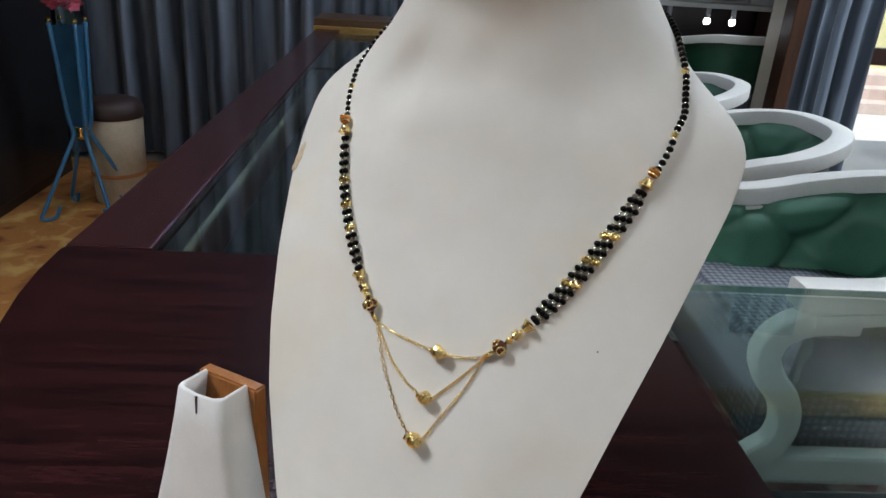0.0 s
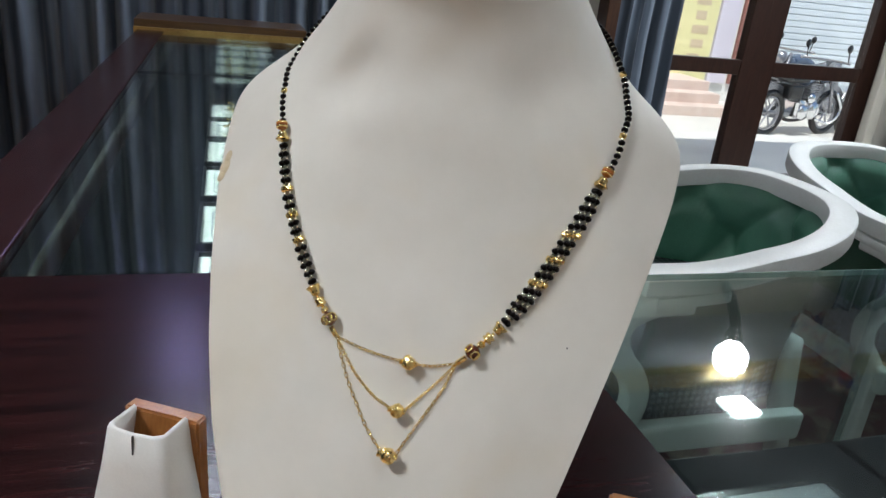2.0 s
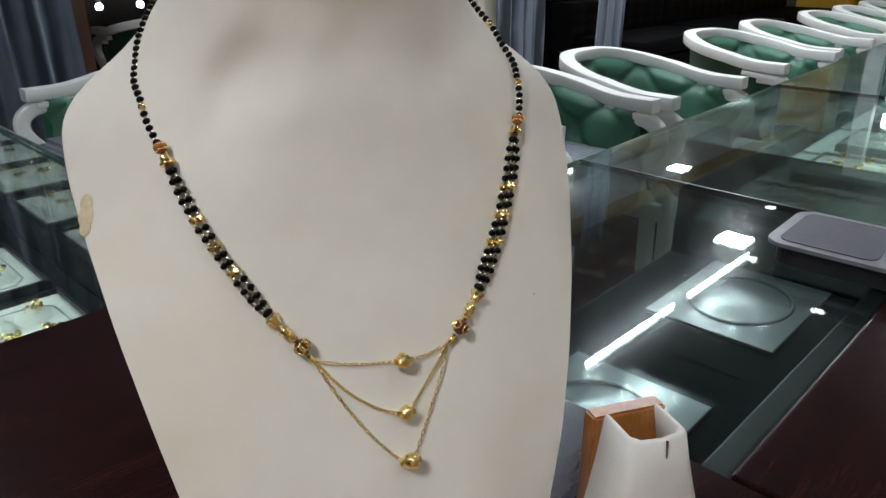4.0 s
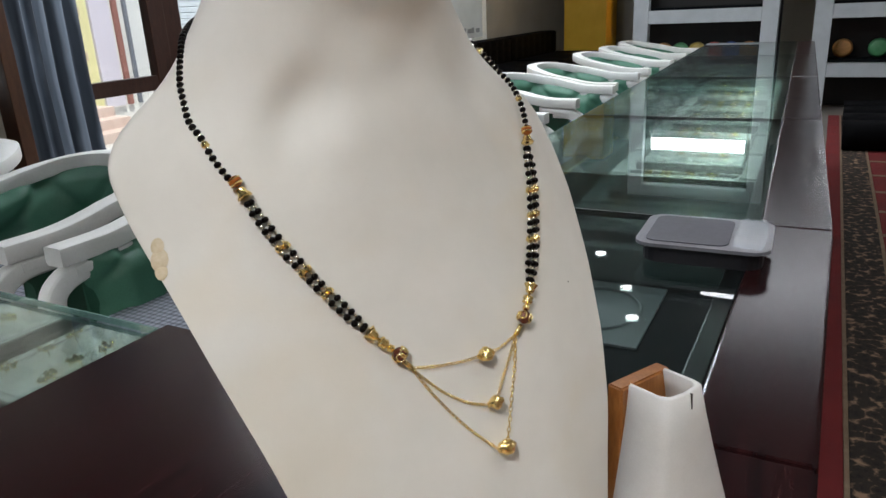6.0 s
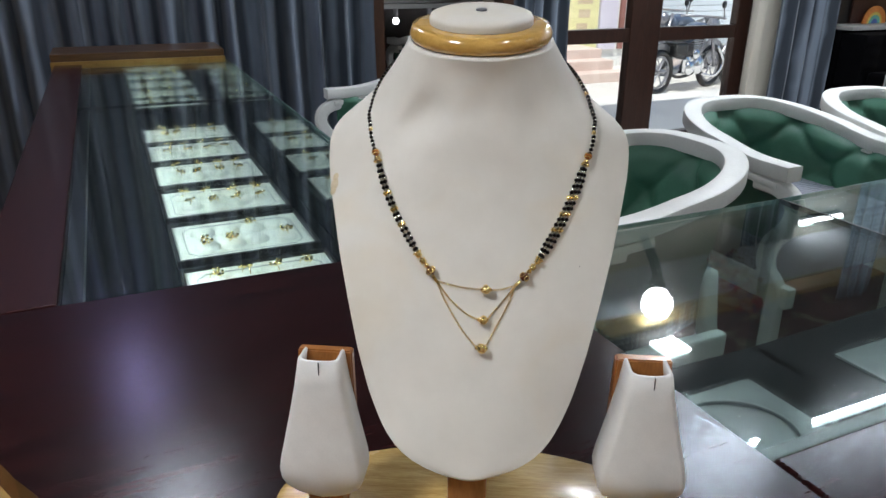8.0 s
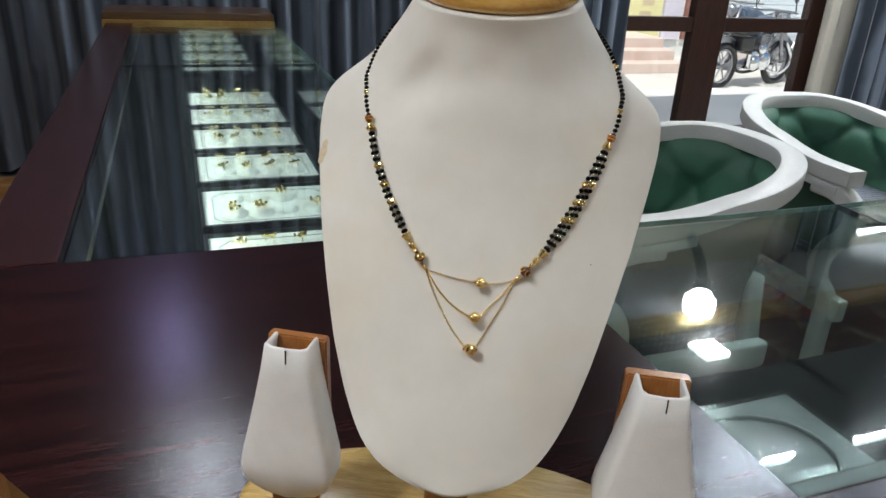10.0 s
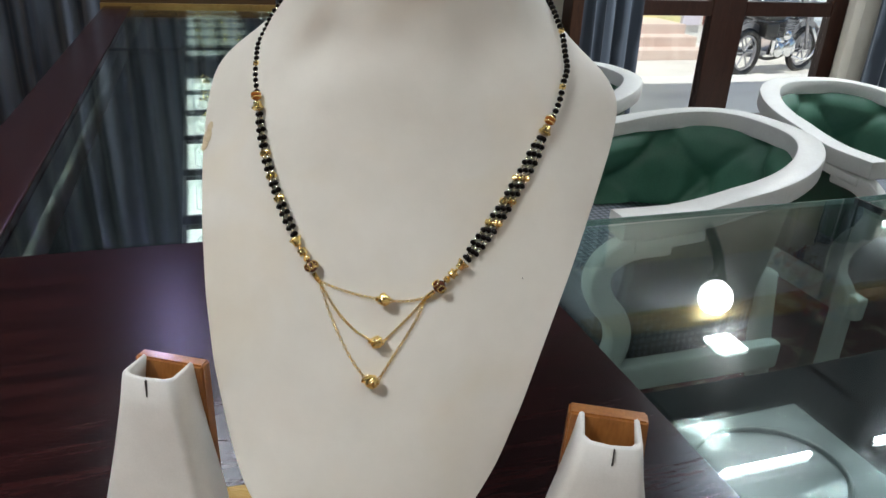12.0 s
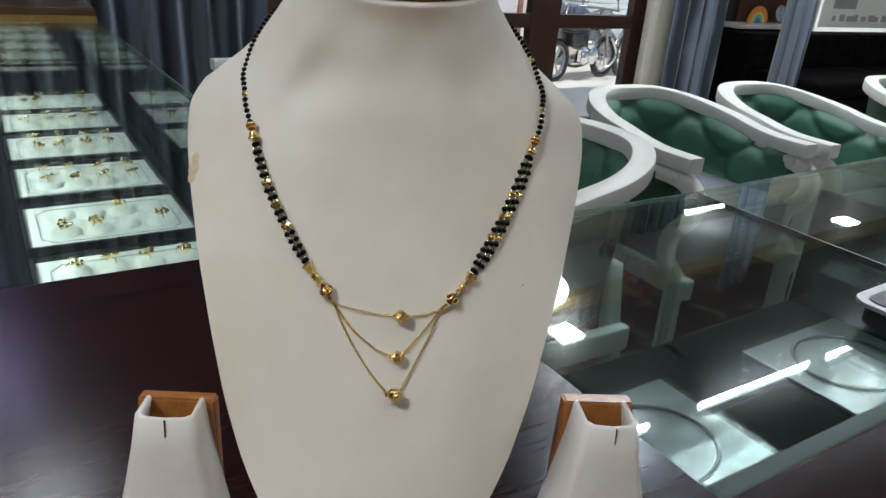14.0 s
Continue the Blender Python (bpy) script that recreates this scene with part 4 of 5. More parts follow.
# ---- chairs ----
def chair():
    c = thing("tub_chair", pose(0, 0, 0), "white-framed tub armchair with buttoned green leather and grey seat", "armchair", "customer chairs")
    hw, front, mid, back = 0.272, -0.308, -0.02, 0.27

    def plan(s, off=0.0):
        """Point of the U-shaped rim, s from -1 (one arm end) to 1 (the other)."""
        a = abs(s)
        if a > 0.55:
            x, y = hw - off, mid + (front - mid) * (a - 0.55) / 0.45
        else:
            t = a / 0.55 * math.pi / 2
            x, y = (hw - off) * math.sin(t) ** 0.9, mid + (back - off - mid) * math.cos(t) ** 0.9
        return math.copysign(x, s) if s else 0.0, y

    def height(s):
        t = min(1, max(0, (0.85 - abs(s)) / 0.75))
        return 0.590 + 0.082 * t * t * (3 - 2 * t)

    ss = [-1 + 2 * k / 60 for k in range(61)]
    part("rim", sweep([(*plan(s), height(s)) for s in ss], rounded(0.058, 0.044, 0.12, 3)), M_CHAIRWHITE, c, "white painted arm and back rail", "crisp")
    for sx in (-1, 1):
        part("arm_bracket", sweep(spline([(sx * hw, -0.12, 0.560), (sx * hw, -0.21, 0.552), (sx * hw, -0.275, 0.548)], 5), rounded(0.05, 0.026, 0.25, 3)), M_CHAIRWHITE, c, "", "crisp")
        pts = [(-0.19, 0.545), (-0.27, 0.541), (-0.322, 0.514), (-0.335, 0.47), (-0.315, 0.425), (-0.282, 0.385), (-0.266, 0.335), (-0.278, 0.285), (-0.318, 0.245), (-0.322, 0.16), (-0.325, 0.0)]
        part("front_leg", sweep([(sx * hw, y, z) for y, z in [(q.x, q.y) for q in spline([(a, b, 0) for a, b in pts], 5)]], rounded(0.052, 0.042, 0.3, 4), (sx, 0, 0)), M_CHAIRWHITE, c, "white curved front leg", "crisp")
        part("rear_leg", sweep(spline([(sx * 0.19, 0.16, 0.40), (sx * 0.195, 0.19, 0.2), (sx * 0.2, 0.23, 0.0)], 5), rounded(0.045, 0.045, 0.25, 3), (1, 0, 0)), M_CHAIRWHITE, c, "", True)
        part("side_rail", box(sx * 0.264 - 0.018, sx * 0.264 + 0.018, -0.372, 0.17, 0.196, 0.262, 0.010), M_CHAIRWHITE, c)
    # buttoned inner upholstery on the same plan
    bm, nu, nv = bmesh.new(), 96, 26
    grid = []
    for i in range(nu + 1):
        s = -0.93 + 1.86 * i / nu
        ends = min(1.0, (0.93 - abs(s)) / 0.14)
        top, row = height(s) - 0.006, []
        for j in range(nv + 1):
            v = j / nv
            z = 0.40 + (top - 0.40) * v
            u = s * 2.7
            a, b = (u + v * 0.95 + 0.1) % 1.0, (u - v * 0.95 - 0.1) % 1.0
            da, db = min(a, 1 - a), min(b, 1 - b)
            puff = 0.046 * (1 - math.exp(-(da * da + db * db) * 22)) * (1 - 0.38 * math.exp(-min(da, db) ** 2 * 300))
            off = 0.010 + (puff * min(1, 0.35 + 4 * (1 - v)) + 0.025 * (1 - v)) * ends
            if v > 0.93:
                off -= (v - 0.93) / 0.07 * 0.012
            x, y = plan(s, off)
            row.append(bm.verts.new((x, y, z)))
        grid.append(row)
    for i in range(nu):
        for j in range(nv):
            bm.faces.new((grid[i][j], grid[i][j + 1], grid[i + 1][j + 1], grid[i + 1][j]))
    part("backrest", bm, M_GREEN, c, "diamond-buttoned green leather back", True)
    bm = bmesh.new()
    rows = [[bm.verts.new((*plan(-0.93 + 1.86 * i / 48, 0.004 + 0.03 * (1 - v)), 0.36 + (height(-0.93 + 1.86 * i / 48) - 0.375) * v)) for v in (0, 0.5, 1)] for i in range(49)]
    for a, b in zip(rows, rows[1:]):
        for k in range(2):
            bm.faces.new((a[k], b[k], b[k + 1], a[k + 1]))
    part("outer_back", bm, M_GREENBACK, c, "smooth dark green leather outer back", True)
    bm = bmesh.new()
    o = [(x * 0.235, y) for x, y in ((-1, -0.30), (1, -0.30), (1.0, 0.0), (0.8, 0.15), (0.45, 0.22), (0, 0.235), (-0.45, 0.22), (-0.8, 0.15), (-1.0, 0.0))]
    prism(o, 0.235, 0.435, bm)
    bmesh.ops.bevel(bm, geom=[e for e in bm.edges if abs(e.verts[0].co.z - e.verts[1].co.z) < 1e-5], offset=0.02, segments=3, affect="EDGES")
    part("seat", bm, M_SEAT, c, "grey woven seat cushion", True)
    return c


first = chair()
first.matrix_basis = pose(1.735, 1.535, 0.010, 0, 0, 0)
for x, y, a in ((2.36, 1.505, 0), (3.37, 1.50, -3), (4.02, 1.51, 1), (4.86, 1.50, -2), (5.46, 1.49, 1), (6.06, 1.50, 0)):
    copy_thing(first, pose(x, y, 0.010, 0, 0, a))
copy_thing(first, pose(1.83, Y1 + 0.62, 0.048, 0, 0, 182))
for x, y, a in ((0.93, 1.32, -90), (0.90, 2.00, -91), (0.93, 2.72, -88)):
    copy_thing(first, pose(x, y, 0.010, 0, 0, a))


# ---- the necklace bust ----
BUST = pose(-0.0322, 0.2594, TOP, 0, 0, -28.0)
# height: half width, front depth, edge depth, roundness of the front, thickness behind the edge
SECTIONS = [
    (0.0660, 0.0115, -0.0540, -0.0514, 0.00, 0.0080),
    (0.0690, 0.0286, -0.0530, -0.0484, 0.00, 0.0100),
    (0.0780, 0.0465, -0.0490, -0.0435, 0.00, 0.0120),
    (0.0920, 0.0588, -0.0435, -0.0327, 0.00, 0.0119),
    (0.1120, 0.0689, -0.0355, -0.0220, 0.00, 0.0120),
    (0.1400, 0.0772, -0.0240, -0.0134, 0.00, 0.0120),
    (0.1700, 0.0849, -0.0118, -0.0007, 0.00, 0.0141),
    (0.2000, 0.0934, 0.0005, 0.0179, 0.00, 0.0183),
    (0.2300, 0.1010, 0.0128, 0.0394, 0.05, 0.0247),
    (0.2500, 0.1062, 0.0205, 0.0582, 0.10, 0.0314),
    (0.2680, 0.1081, 0.0265, 0.0756, 0.20, 0.0383),
    (0.2800, 0.1001, 0.0300, 0.0851, 0.35, 0.0448),
    (0.2900, 0.0849, 0.0325, 0.0883, 0.50, 0.0483),
    (0.3020, 0.0725, 0.0350, 0.0895, 0.70, 0.0496),
    (0.3140, 0.0640, 0.0370, 0.0901, 0.90, 0.0511),
    (0.3240, 0.0570, 0.0370, 0.0898, 1.00, 0.0508),
    (0.3310, 0.0528, 0.0350, 0.0895, 1.00, 0.0516),
    (0.3345, 0.0512, 0.0345, 0.0891, 1.00, 0.0526),
]


NECK_LEAN = math.tan(radians(8.5))


def section(z):
    for a, b in zip(SECTIONS, SECTIONS[1:]):
        if z <= b[0]:
            t = max(0, (z - a[0]) / (b[0] - a[0]))
            return [p + (q - p) * t for p, q in zip(a[1:], b[1:])]
    return list(SECTIONS[-1][1:])


def bust_point(z, theta):
    """A point of the bust's skin: theta 0 is the middle of the chest, 180 the middle of the back."""
    w, yf, ye, q, th = section(z)
    u = math.sin(radians(theta))
    c = math.cos(radians(theta))
    if c >= 0:
        y = yf + (ye - yf) * ((1 - q) * u * u + q * (1 - abs(c)))
        x = w * u
        for sx, deep in ((-1, 1.0), (1, 0.55)):
            # hollows over the collar bones, drawn out slantwise, and the soft ridges under them
            du, dv = sx * x - 0.040, z - 0.2855
            du, dv = du * 0.85 + dv * 0.53, dv * 0.85 - du * 0.53
            y += 0.0088 * deep * math.exp(-(du / 0.010) ** 2 - (dv / 0.0165) ** 2)
            y -= 0.0034 * deep * math.exp(-((sx * x - 0.026) / 0.011) ** 2 - ((z - 0.2725) / 0.008) ** 2)
            y += 0.0016 * deep * math.exp(-((sx * x - 0.056) / 0.016) ** 2 - ((z - 0.262) / 0.010) ** 2)
        y += 0.0022 * math.exp(-(x / 0.010) ** 2 - ((z - 0.297) / 0.010) ** 2)
        # slight dents and swellings of the padded skin
        fade = min(1.0, c * 3)
        y += fade * (0.0016 * noise.noise((x * 30, 4.0, z * 30)) + 0.0006 * noise.noise((x * 75, 9.0, z * 60)))
    else:
        y = ye - th * c
        x = w * u
    # the neck leans forward a little
    lean = min(1.0, max(0.0, (z - 0.300) / 0.032))
    return Vector((x, y, z + NECK_LEAN * lean * (y - 0.087)))


def skin(x, z, lift=0.0):
    """The point of the chest at x and z, lifted off it."""
    w = section(z)[0]
    th = math.degrees(math.asin(max(-0.999, min(0.999, x / w))))
    p = bust_point(z, th)
    a = bust_point(z, th + 2) - bust_point(z, th - 2)
    b = bust_point(z + 0.002, th) - bust_point(z - 0.002, th)
    n = a.cross(b).normalized()
    return p + n * lift, n


bust = thing("necklace_bust", BUST, "white leatherette necklace bust with earring pockets on an oval pine base", "jewellery bust")
zs = []
for a, b in zip(SECTIONS, SECTIONS[1:]):
    k = max(2, int((b[0] - a[0]) / 0.0035))
    zs += [a[0] + (b[0] - a[0]) * i / k for i in range(k)]
zs.append(SECTIONS[-1][0])
# ease the corners between the sections
smooth_rows, N = [], 96
raw = [[bust_point(z, 360 * i / N if i <= N // 2 else 360 * i / N - 360) for i in range(N)] for z in zs]
for _ in range(3):
    raw = [raw[0]] + [[(raw[r - 1][i] + 2 * raw[r][i] + raw[r + 1][i]) / 4 for i in range(N)] for r in range(1, len(raw) - 1)] + [raw[-1]]
bm = bmesh.new()
rows = [[bm.verts.new(p) for p in row] for row in raw]
for a, b in zip(rows, rows[1:]):
    for i in range(N):
        j = (i + 1) % N
        bm.faces.new((a[i], a[j], b[j], b[i]))
bm.faces.new(rows[0][::-1])
bm.faces.new(rows[-1])
torso = part("torso", bm, M_BUST, bust, "smooth white leatherette torso", True)
NECK = pose(0, 0.087, 0.3345, 8.5) @ pose(0, 0, -0.335)
part("neck_ring", lathe([(0.046, 0.3348), (0.0495, 0.337), (0.050, 0.341), (0.048, 0.3455), (0.044, 0.3465), (0, 0.3465)], 48, None, NECK), M_NECKRING, bust, "golden varnished wooden neck ring", True)
part("neck_cap", lathe([(0.036, 0.3467), (0.0362, 0.350), (0.035, 0.3525), (0.031, 0.354), (0, 0.3545)], 48, None, NECK), M_BUST, bust, "white leatherette cap", True)
part("cap_screw", lathe([(0.004, 0.3547), (0.0035, 0.3558), (0, 0.356)], 12, None, NECK), M_STEEL, bust)
part("base", lathe([(0, 0.0002), (0.94, 0.0002), (0.985, 0.003), (1.0, 0.008), (0.985, 0.0130), (0.95, 0.0152), (0, 0.0156)], 72, None, pose(0.004, -0.016, 0) @ Matrix.Diagonal((0.148, 0.070, 1, 1))), M_PINE, bust, "wide oval varnished pine base", True)
part("stem", box(-0.0135, 0.0135, -0.040, -0.018, 0.0150, 0.085, 0.002), M_ORANGEWOOD, bust, "orange-brown wooden stem")
part("back_strut", sweep([(0, 0.035, 0.0150), (0, 0.072, 0.16), (0, 0.08, 0.25)], rounded(0.03, 0.012)), M_STEM, bust)
bm = bmesh.new()
for dx, dz, r in ((0, 0, 0.0034), (0.0006, 0.0045, 0.0026), (-0.0006, -0.004, 0.0024)):
    p, n = skin(-0.1000 + dx, 0.238 + dz, 0.00025)
    q = n.to_track_quat("Z", "Y").to_matrix().to_4x4()
    lathe([(r, 0.0), (r * 0.7, 0.0003), (0, 0.0004)], 12, bm, Matrix.Translation(p) @ q @ Matrix.Diagonal((1, 1.3, 1, 1)))
part("stain", bm, M_STAIN, bust, "tan worn patch on the shoulder edge", True)
p, n = skin(0.071, 0.196, 0.0002)
part("speck", lathe([(0.00035, 0), (0, 0.00015)], 8, None, Matrix.Translation(p) @ n.to_track_quat("Z", "Y").to_matrix().to_4x4()), M_STITCH, bust)


# ---- the necklace ----
necklace = thing("necklace", BUST, "black-beaded gold necklace with three chains and gold balls", "necklace")


def mesh_of(name, bm, material, smooth=True):
    me = bpy.data.meshes.new(name)
    bm.to_mesh(me)
    bm.free()
    me.materials.append(material)
    me.polygons.foreach_set("use_smooth", [smooth] * len(me.polygons))
    return me


bm = bmesh.new()
lathe([(0.0004, -0.00108), (0.0009, -0.00106), (0.00145, -0.00045), (0.00145, 0.00045), (0.0009, 0.00106), (0.0004, 0.00108)], 14, bm)
BEAD = mesh_of("bead", bm, M_BEAD)
bm = bmesh.new()
lathe([(0.0004, -0.0010), (0.0010, -0.0010), (0.00152, -0.00045), (0.00152, 0.00045), (0.0010, 0.0010), (0.0004, 0.0010)], 12, bm)
SMALLBEAD = mesh_of("small_bead", bm, M_BEAD)
bm = bmesh.new()
bmesh.ops.create_icosphere(bm, subdivisions=1, radius=0.00185)
GOLDBEAD = mesh_of("gold_bead", bm, M_GOLD, False)
bm = bmesh.new()
lathe([(0.0003, -0.0009), (0.0006, -0.0005), (0.0007, 0.0), (0.0006, 0.0005), (0.0003, 0.0009)], 8, bm)
LINK = mesh_of("spacer", bm, M_CLEARBEAD)
bm = bmesh.new()
lathe([(0.0006, -0.0021), (0.0017, -0.0019), (0.0024, -0.0009), (0.00265, 0.0), (0.0024, 0.0009), (0.0017, 0.0019), (0.0006, 0.0021)], 16, bm)
TIGERBEAD = mesh_of("amber_bead", bm, M_TIGER)
bm = bmesh.new()
lathe([(0.0020, -0.0004), (0.00255, -0.0003), (0.00268, 0.0), (0.00255, 0.0003), (0.0020, 0.0004)], 16, bm)
GOLDHOOP = mesh_of("gold_hoop", bm, M_GOLD)
bm = bmesh.new()
prof = [(0.0005, 0.0021), (0.0015, 0.0021), (0.0018, 0.0014), (0.0018, 0.0006), (0.0022, -0.0004), (0.0028, -0.0013), (0.0029, -0.0018), (0.0024, -0.0021), (0.0005, -0.0021)]
lathe(prof, 14, bm)
for v in bm.verts:
    a = math.atan2(v.co.y, v.co.x)
    k = 1 + 0.10 * math.cos(7 * a)
    v.co.x *= k
    v.co.y *= k
CAP = mesh_of("end_cap", bm, M_GOLD)
bm = bmesh.new()
lathe([(0.0005, -0.0017), (0.0017, -0.0017), (0.0023, -0.0010), (0.0017, 0.0), (0.0023, 0.0010), (0.0017, 0.0017), (0.0005, 0.0017)], 14, bm)
for v in bm.verts:
    k = 1 + 0.09 * math.cos(6 * math.atan2(v.co.y, v.co.x))
    v.co.x, v.co.y = v.co.x * k, v.co.y * k
BARREL = mesh_of("gold_barrel", bm, M_GOLD)
bm = bmesh.new()
bmesh.ops.create_icosphere(bm, subdivisions=2, radius=0.0031)
ENAMELBALL = mesh_of("enamel_ball", bm, M_ENAMEL)
bm = bmesh.new()
for ax in ((1, 0, 0), (0, 1, 0), (0.7, 0.7, 0)):
    q = Vector(ax).to_track_quat("Z", "Y").to_matrix().to_4x4()
    for s in (-1, 1):
        r = 0.0017
        sweep([q @ Vector((r * math.cos(t * 0.5236), r * math.sin(t * 0.5236), s * 0.0027)) for t in range(12)], ring_section(0.00038, 5), q.to_3x3() @ Vector((0, 0, 1)), bm, True)
FILIGREE = mesh_of("filigree", bm, M_GOLD)


def place(me, name, p, axis, label="", spin=0.0, parent=None):
    m = Matrix.Translation(p) @ Vector(axis).to_track_quat("Z", "Y").to_matrix().to_4x4() @ pose(0, 0, 0, 0, 0, spin)
    return shared(name, me, parent or necklace, m, label)


def along(path, start, step):
    """Points and directions along a polyline, from start, one each step."""
    out, left = [], start
    for a, b in zip(path, path[1:]):
        d = (b - a).length
        while left <= d:
            out.append((a + (b - a) * (left / d), (b - a).normalized()))
            left += step
        left -= d
    return out


rng = random.Random(4)
for sx in (-1, 1):
    # from the enamel ball up to the amber bead: caps with three strands between them
    dx = 0.0025 + (0.0008 if sx > 0 else 0.0)
    lift = 0.0010 if sx < 0 else -0.0010
    way = [(sx * 0.0304 + dx, 0.1925 + lift), (sx * 0.0402 + dx, 0.2035 + lift), (sx * 0.0500 + dx, 0.2175 + lift), (sx * 0.0590 + dx, 0.2330), (sx * 0.0665 + dx, 0.2490), (sx * 0.0712 + dx, 0.2625)]
    mid = [Vector(q[:2]) for q in spline([(a, b, 0) for a, b in way], 10)]
    total = sum((b - a).length for a, b in zip(mid, mid[1:]))

    def at(s, side=0.0, lift=0.0018):
        """A point s metres up the thread, side metres across it."""
        for a, b in zip(mid, mid[1:]):
            d = (b - a).length
            if s <= d or b is mid[-1]:
                q, t = a + (b - a) * (s / d), (b - a).normalized()
                q = q + Vector((-t.y, t.x)) * side
                p, n = skin(q.x, q.y, lift)
                p2, _ = skin(q.x + t.x * 0.002, q.y + t.y * 0.002, lift)
                return p, (p2 - p).normalized()
            s -= d

    p, d = at(0.0, 0, 0.0030)
    ball = place(ENAMELBALL, "enamel_ball", p, d, "maroon enamel ball with gold rings")
    place(FILIGREE, "filigree", Vector(), (0, 0, 1), "", 0, ball)
    p, d = at(0.0042, 0, 0.0024)
    place(GOLDBEAD, "gold_bead", p, d)
    p, d = at(0.0078, 0, 0.0022)
    place(BARREL, "gold_barrel", p, -d)
    part("link_wire", sweep([at(s_, 0, 0.0022)[0] for s_ in (0.0020, 0.0045, 0.0070)], ring_section(0.00055, 8)), M_GOLD, necklace, "", True)
    part("link_wire", sweep([at(s_, 0, 0.0023)[0] for s_ in (0.0085, 0.0105)], ring_section(0.0007, 8)), M_GOLD, necklace, "", True)
    p, d = at(0.0128, 0, 0.0024)
    place(CAP, "end_cap", p, -d, "fluted gold end cap")
    p, d = at(total - 0.0047, 0, 0.0024)
    place(CAP, "end_cap", p, d, "fluted gold end cap")
    p, d = at(total - 0.0005, 0, 0.0028)
    tg = place(TIGERBEAD, "amber_bead", p, d, "amber and gold striped bead")
    for h in (-0.0010, 0.0010):
        place(GOLDHOOP, "gold_hoop", Vector((0, 0, h)), (0, 0, 1), "", 0, tg)
    # three strands of black seed beads broken by gold ones
    s0, s1 = 0.0165, total - 0.0085
    n = 16
    pitch = (s1 - s0) / n
    # strands side by side: two in even rows on one side, three in shifted rows on the other
    lay = ((-0.0013, 0.0017, 0.0), (0.0013, 0.0017, 0.04)) if sx < 0 else ((-0.0023, 0.0014, 0.28), (0.0, 0.0021, 0.0), (0.0023, 0.0014, -0.28))
    for off, high, shift in lay:
        for k in range(n + 1):
            f = k / n
            s = s0 + pitch * (k + shift * min(1, 4 * f, 4 * (1 - f)))
            fan = off * min(1, 0.45 + 6 * f, 0.45 + 6 * (1 - f)) + rng.uniform(-0.0002, 0.0002)
            p, d = at(s, fan, high)
            if k in (5, 8, 11):
                place(GOLDBEAD, "gold_bead", p, d, "", rng.uniform(0, 90))
            else:
                place(BEAD, "black_bead", p, d)
            if k < n:
                p, d = at(s + pitch / 2, fan, high - 0.0002)
                place(LINK, "spacer", p, d)
    # single string from the amber bead over the shoulder and round the neck
    string = [bust_point(z, sx * th) for z, th in ((0.2635, 41.5), (0.272, 45.0), (0.2785, 48.0), (0.284, 55), (0.290, 62.5), (0.297, 72), (0.304, 82), (0.311, 93), (0.316, 108), (0.320, 130), (0.321, 158), (0.321, 177))]
    string = [q + Vector((q.x, q.y - 0.075, 0)).normalized() * 0.0017 + Vector((dx * max(0, 1 - k / 8), 0, 0)) for k, q in enumerate(string)]
    string = spline(string, 6)
    for _ in range(8):
        string = [string[0]] + [(string[k - 1] + 2 * string[k] + string[k + 1]) / 4 for k in range(1, len(string) - 1)] + [string[-1]]
    for k, (p, d) in enumerate(along(string, 0.0012, 0.00315)):
        if k == 5 or k == 16 and sx > 0:
            place(GOLDBEAD, "gold_bead", p, d, "", 30)
        else:
            place(SMALLBEAD, "black_bead", p, d)
        place(LINK, "spacer", p + d * 0.00157, d)


def chain(points, name, link=0.0021):
    """A fine chain of small oval links lying on the chest."""
    flat = [q for q in spline([(a, b, 0) for a, b in points], 12)]
    path = [skin(q.x, q.y, 0.0008)[0] for q in flat]
    bm = bmesh.new()
    for k, (p, d) in enumerate(along(path, 0.0, link)):
        q = d.to_track_quat("X", "Z").to_matrix().to_4x4() @ pose(0, 0, 0, 90 * (k % 2) + 20)
        m = Matrix.Translation(p) @ q
        sweep([m @ Vector((0.72 * link * math.cos(t * 0.7854), 0.00066 * math.sin(t * 0.7854), 0)) for t in range(8)], ring_section(0.00018, 5), m.to_3x3() @ Vector((0, 0, 1)), bm, True)
    return part(name, bm, M_GOLD, necklace, "fine gold chain", True)


L, R = (-0.0240, 0.1873), (0.0280, 0.1862)
for e, a in ((L, (-0.0280, 0.1930)), (R, (0.0330, 0.1915))):
    p, _ = skin((e[0] + a[0]) / 2 * 0.99, (e[1] + a[1]) / 2 - 0.0008, 0.0018)
    p2, _ = skin(*e, 0.0014)
    p = p + (p - p2) * 0.6
    part("gold_tube", sweep([p, p2], ring_section(0.0011, 10)), M_GOLD, necklace, "", True)
B1, B2, B3 = (0.0088, 0.1838), (0.0073, 0.1650), (0.0066, 0.1480)
chain([L, (-0.0145, 0.1855), (-0.004, 0.1841), (0.0055, 0.1836)], "chain")
chain([(0.0122, 0.1832), (0.019, 0.1838), R], "chain")
chain([L, (-0.0145, 0.1765), (-0.0045, 0.1690), (0.0040, 0.1652)], "chain", 0.0011)
chain([(0.0105, 0.1655), (0.017, 0.1725), (0.0235, 0.1802), R], "chain", 0.0011)
chain([L, (-0.0172, 0.1745), (-0.0075, 0.1605), (0.0030, 0.1490)], "chain")
chain([(0.0102, 0.1492), (0.0155, 0.1590), (0.0235, 0.1740), R], "chain")
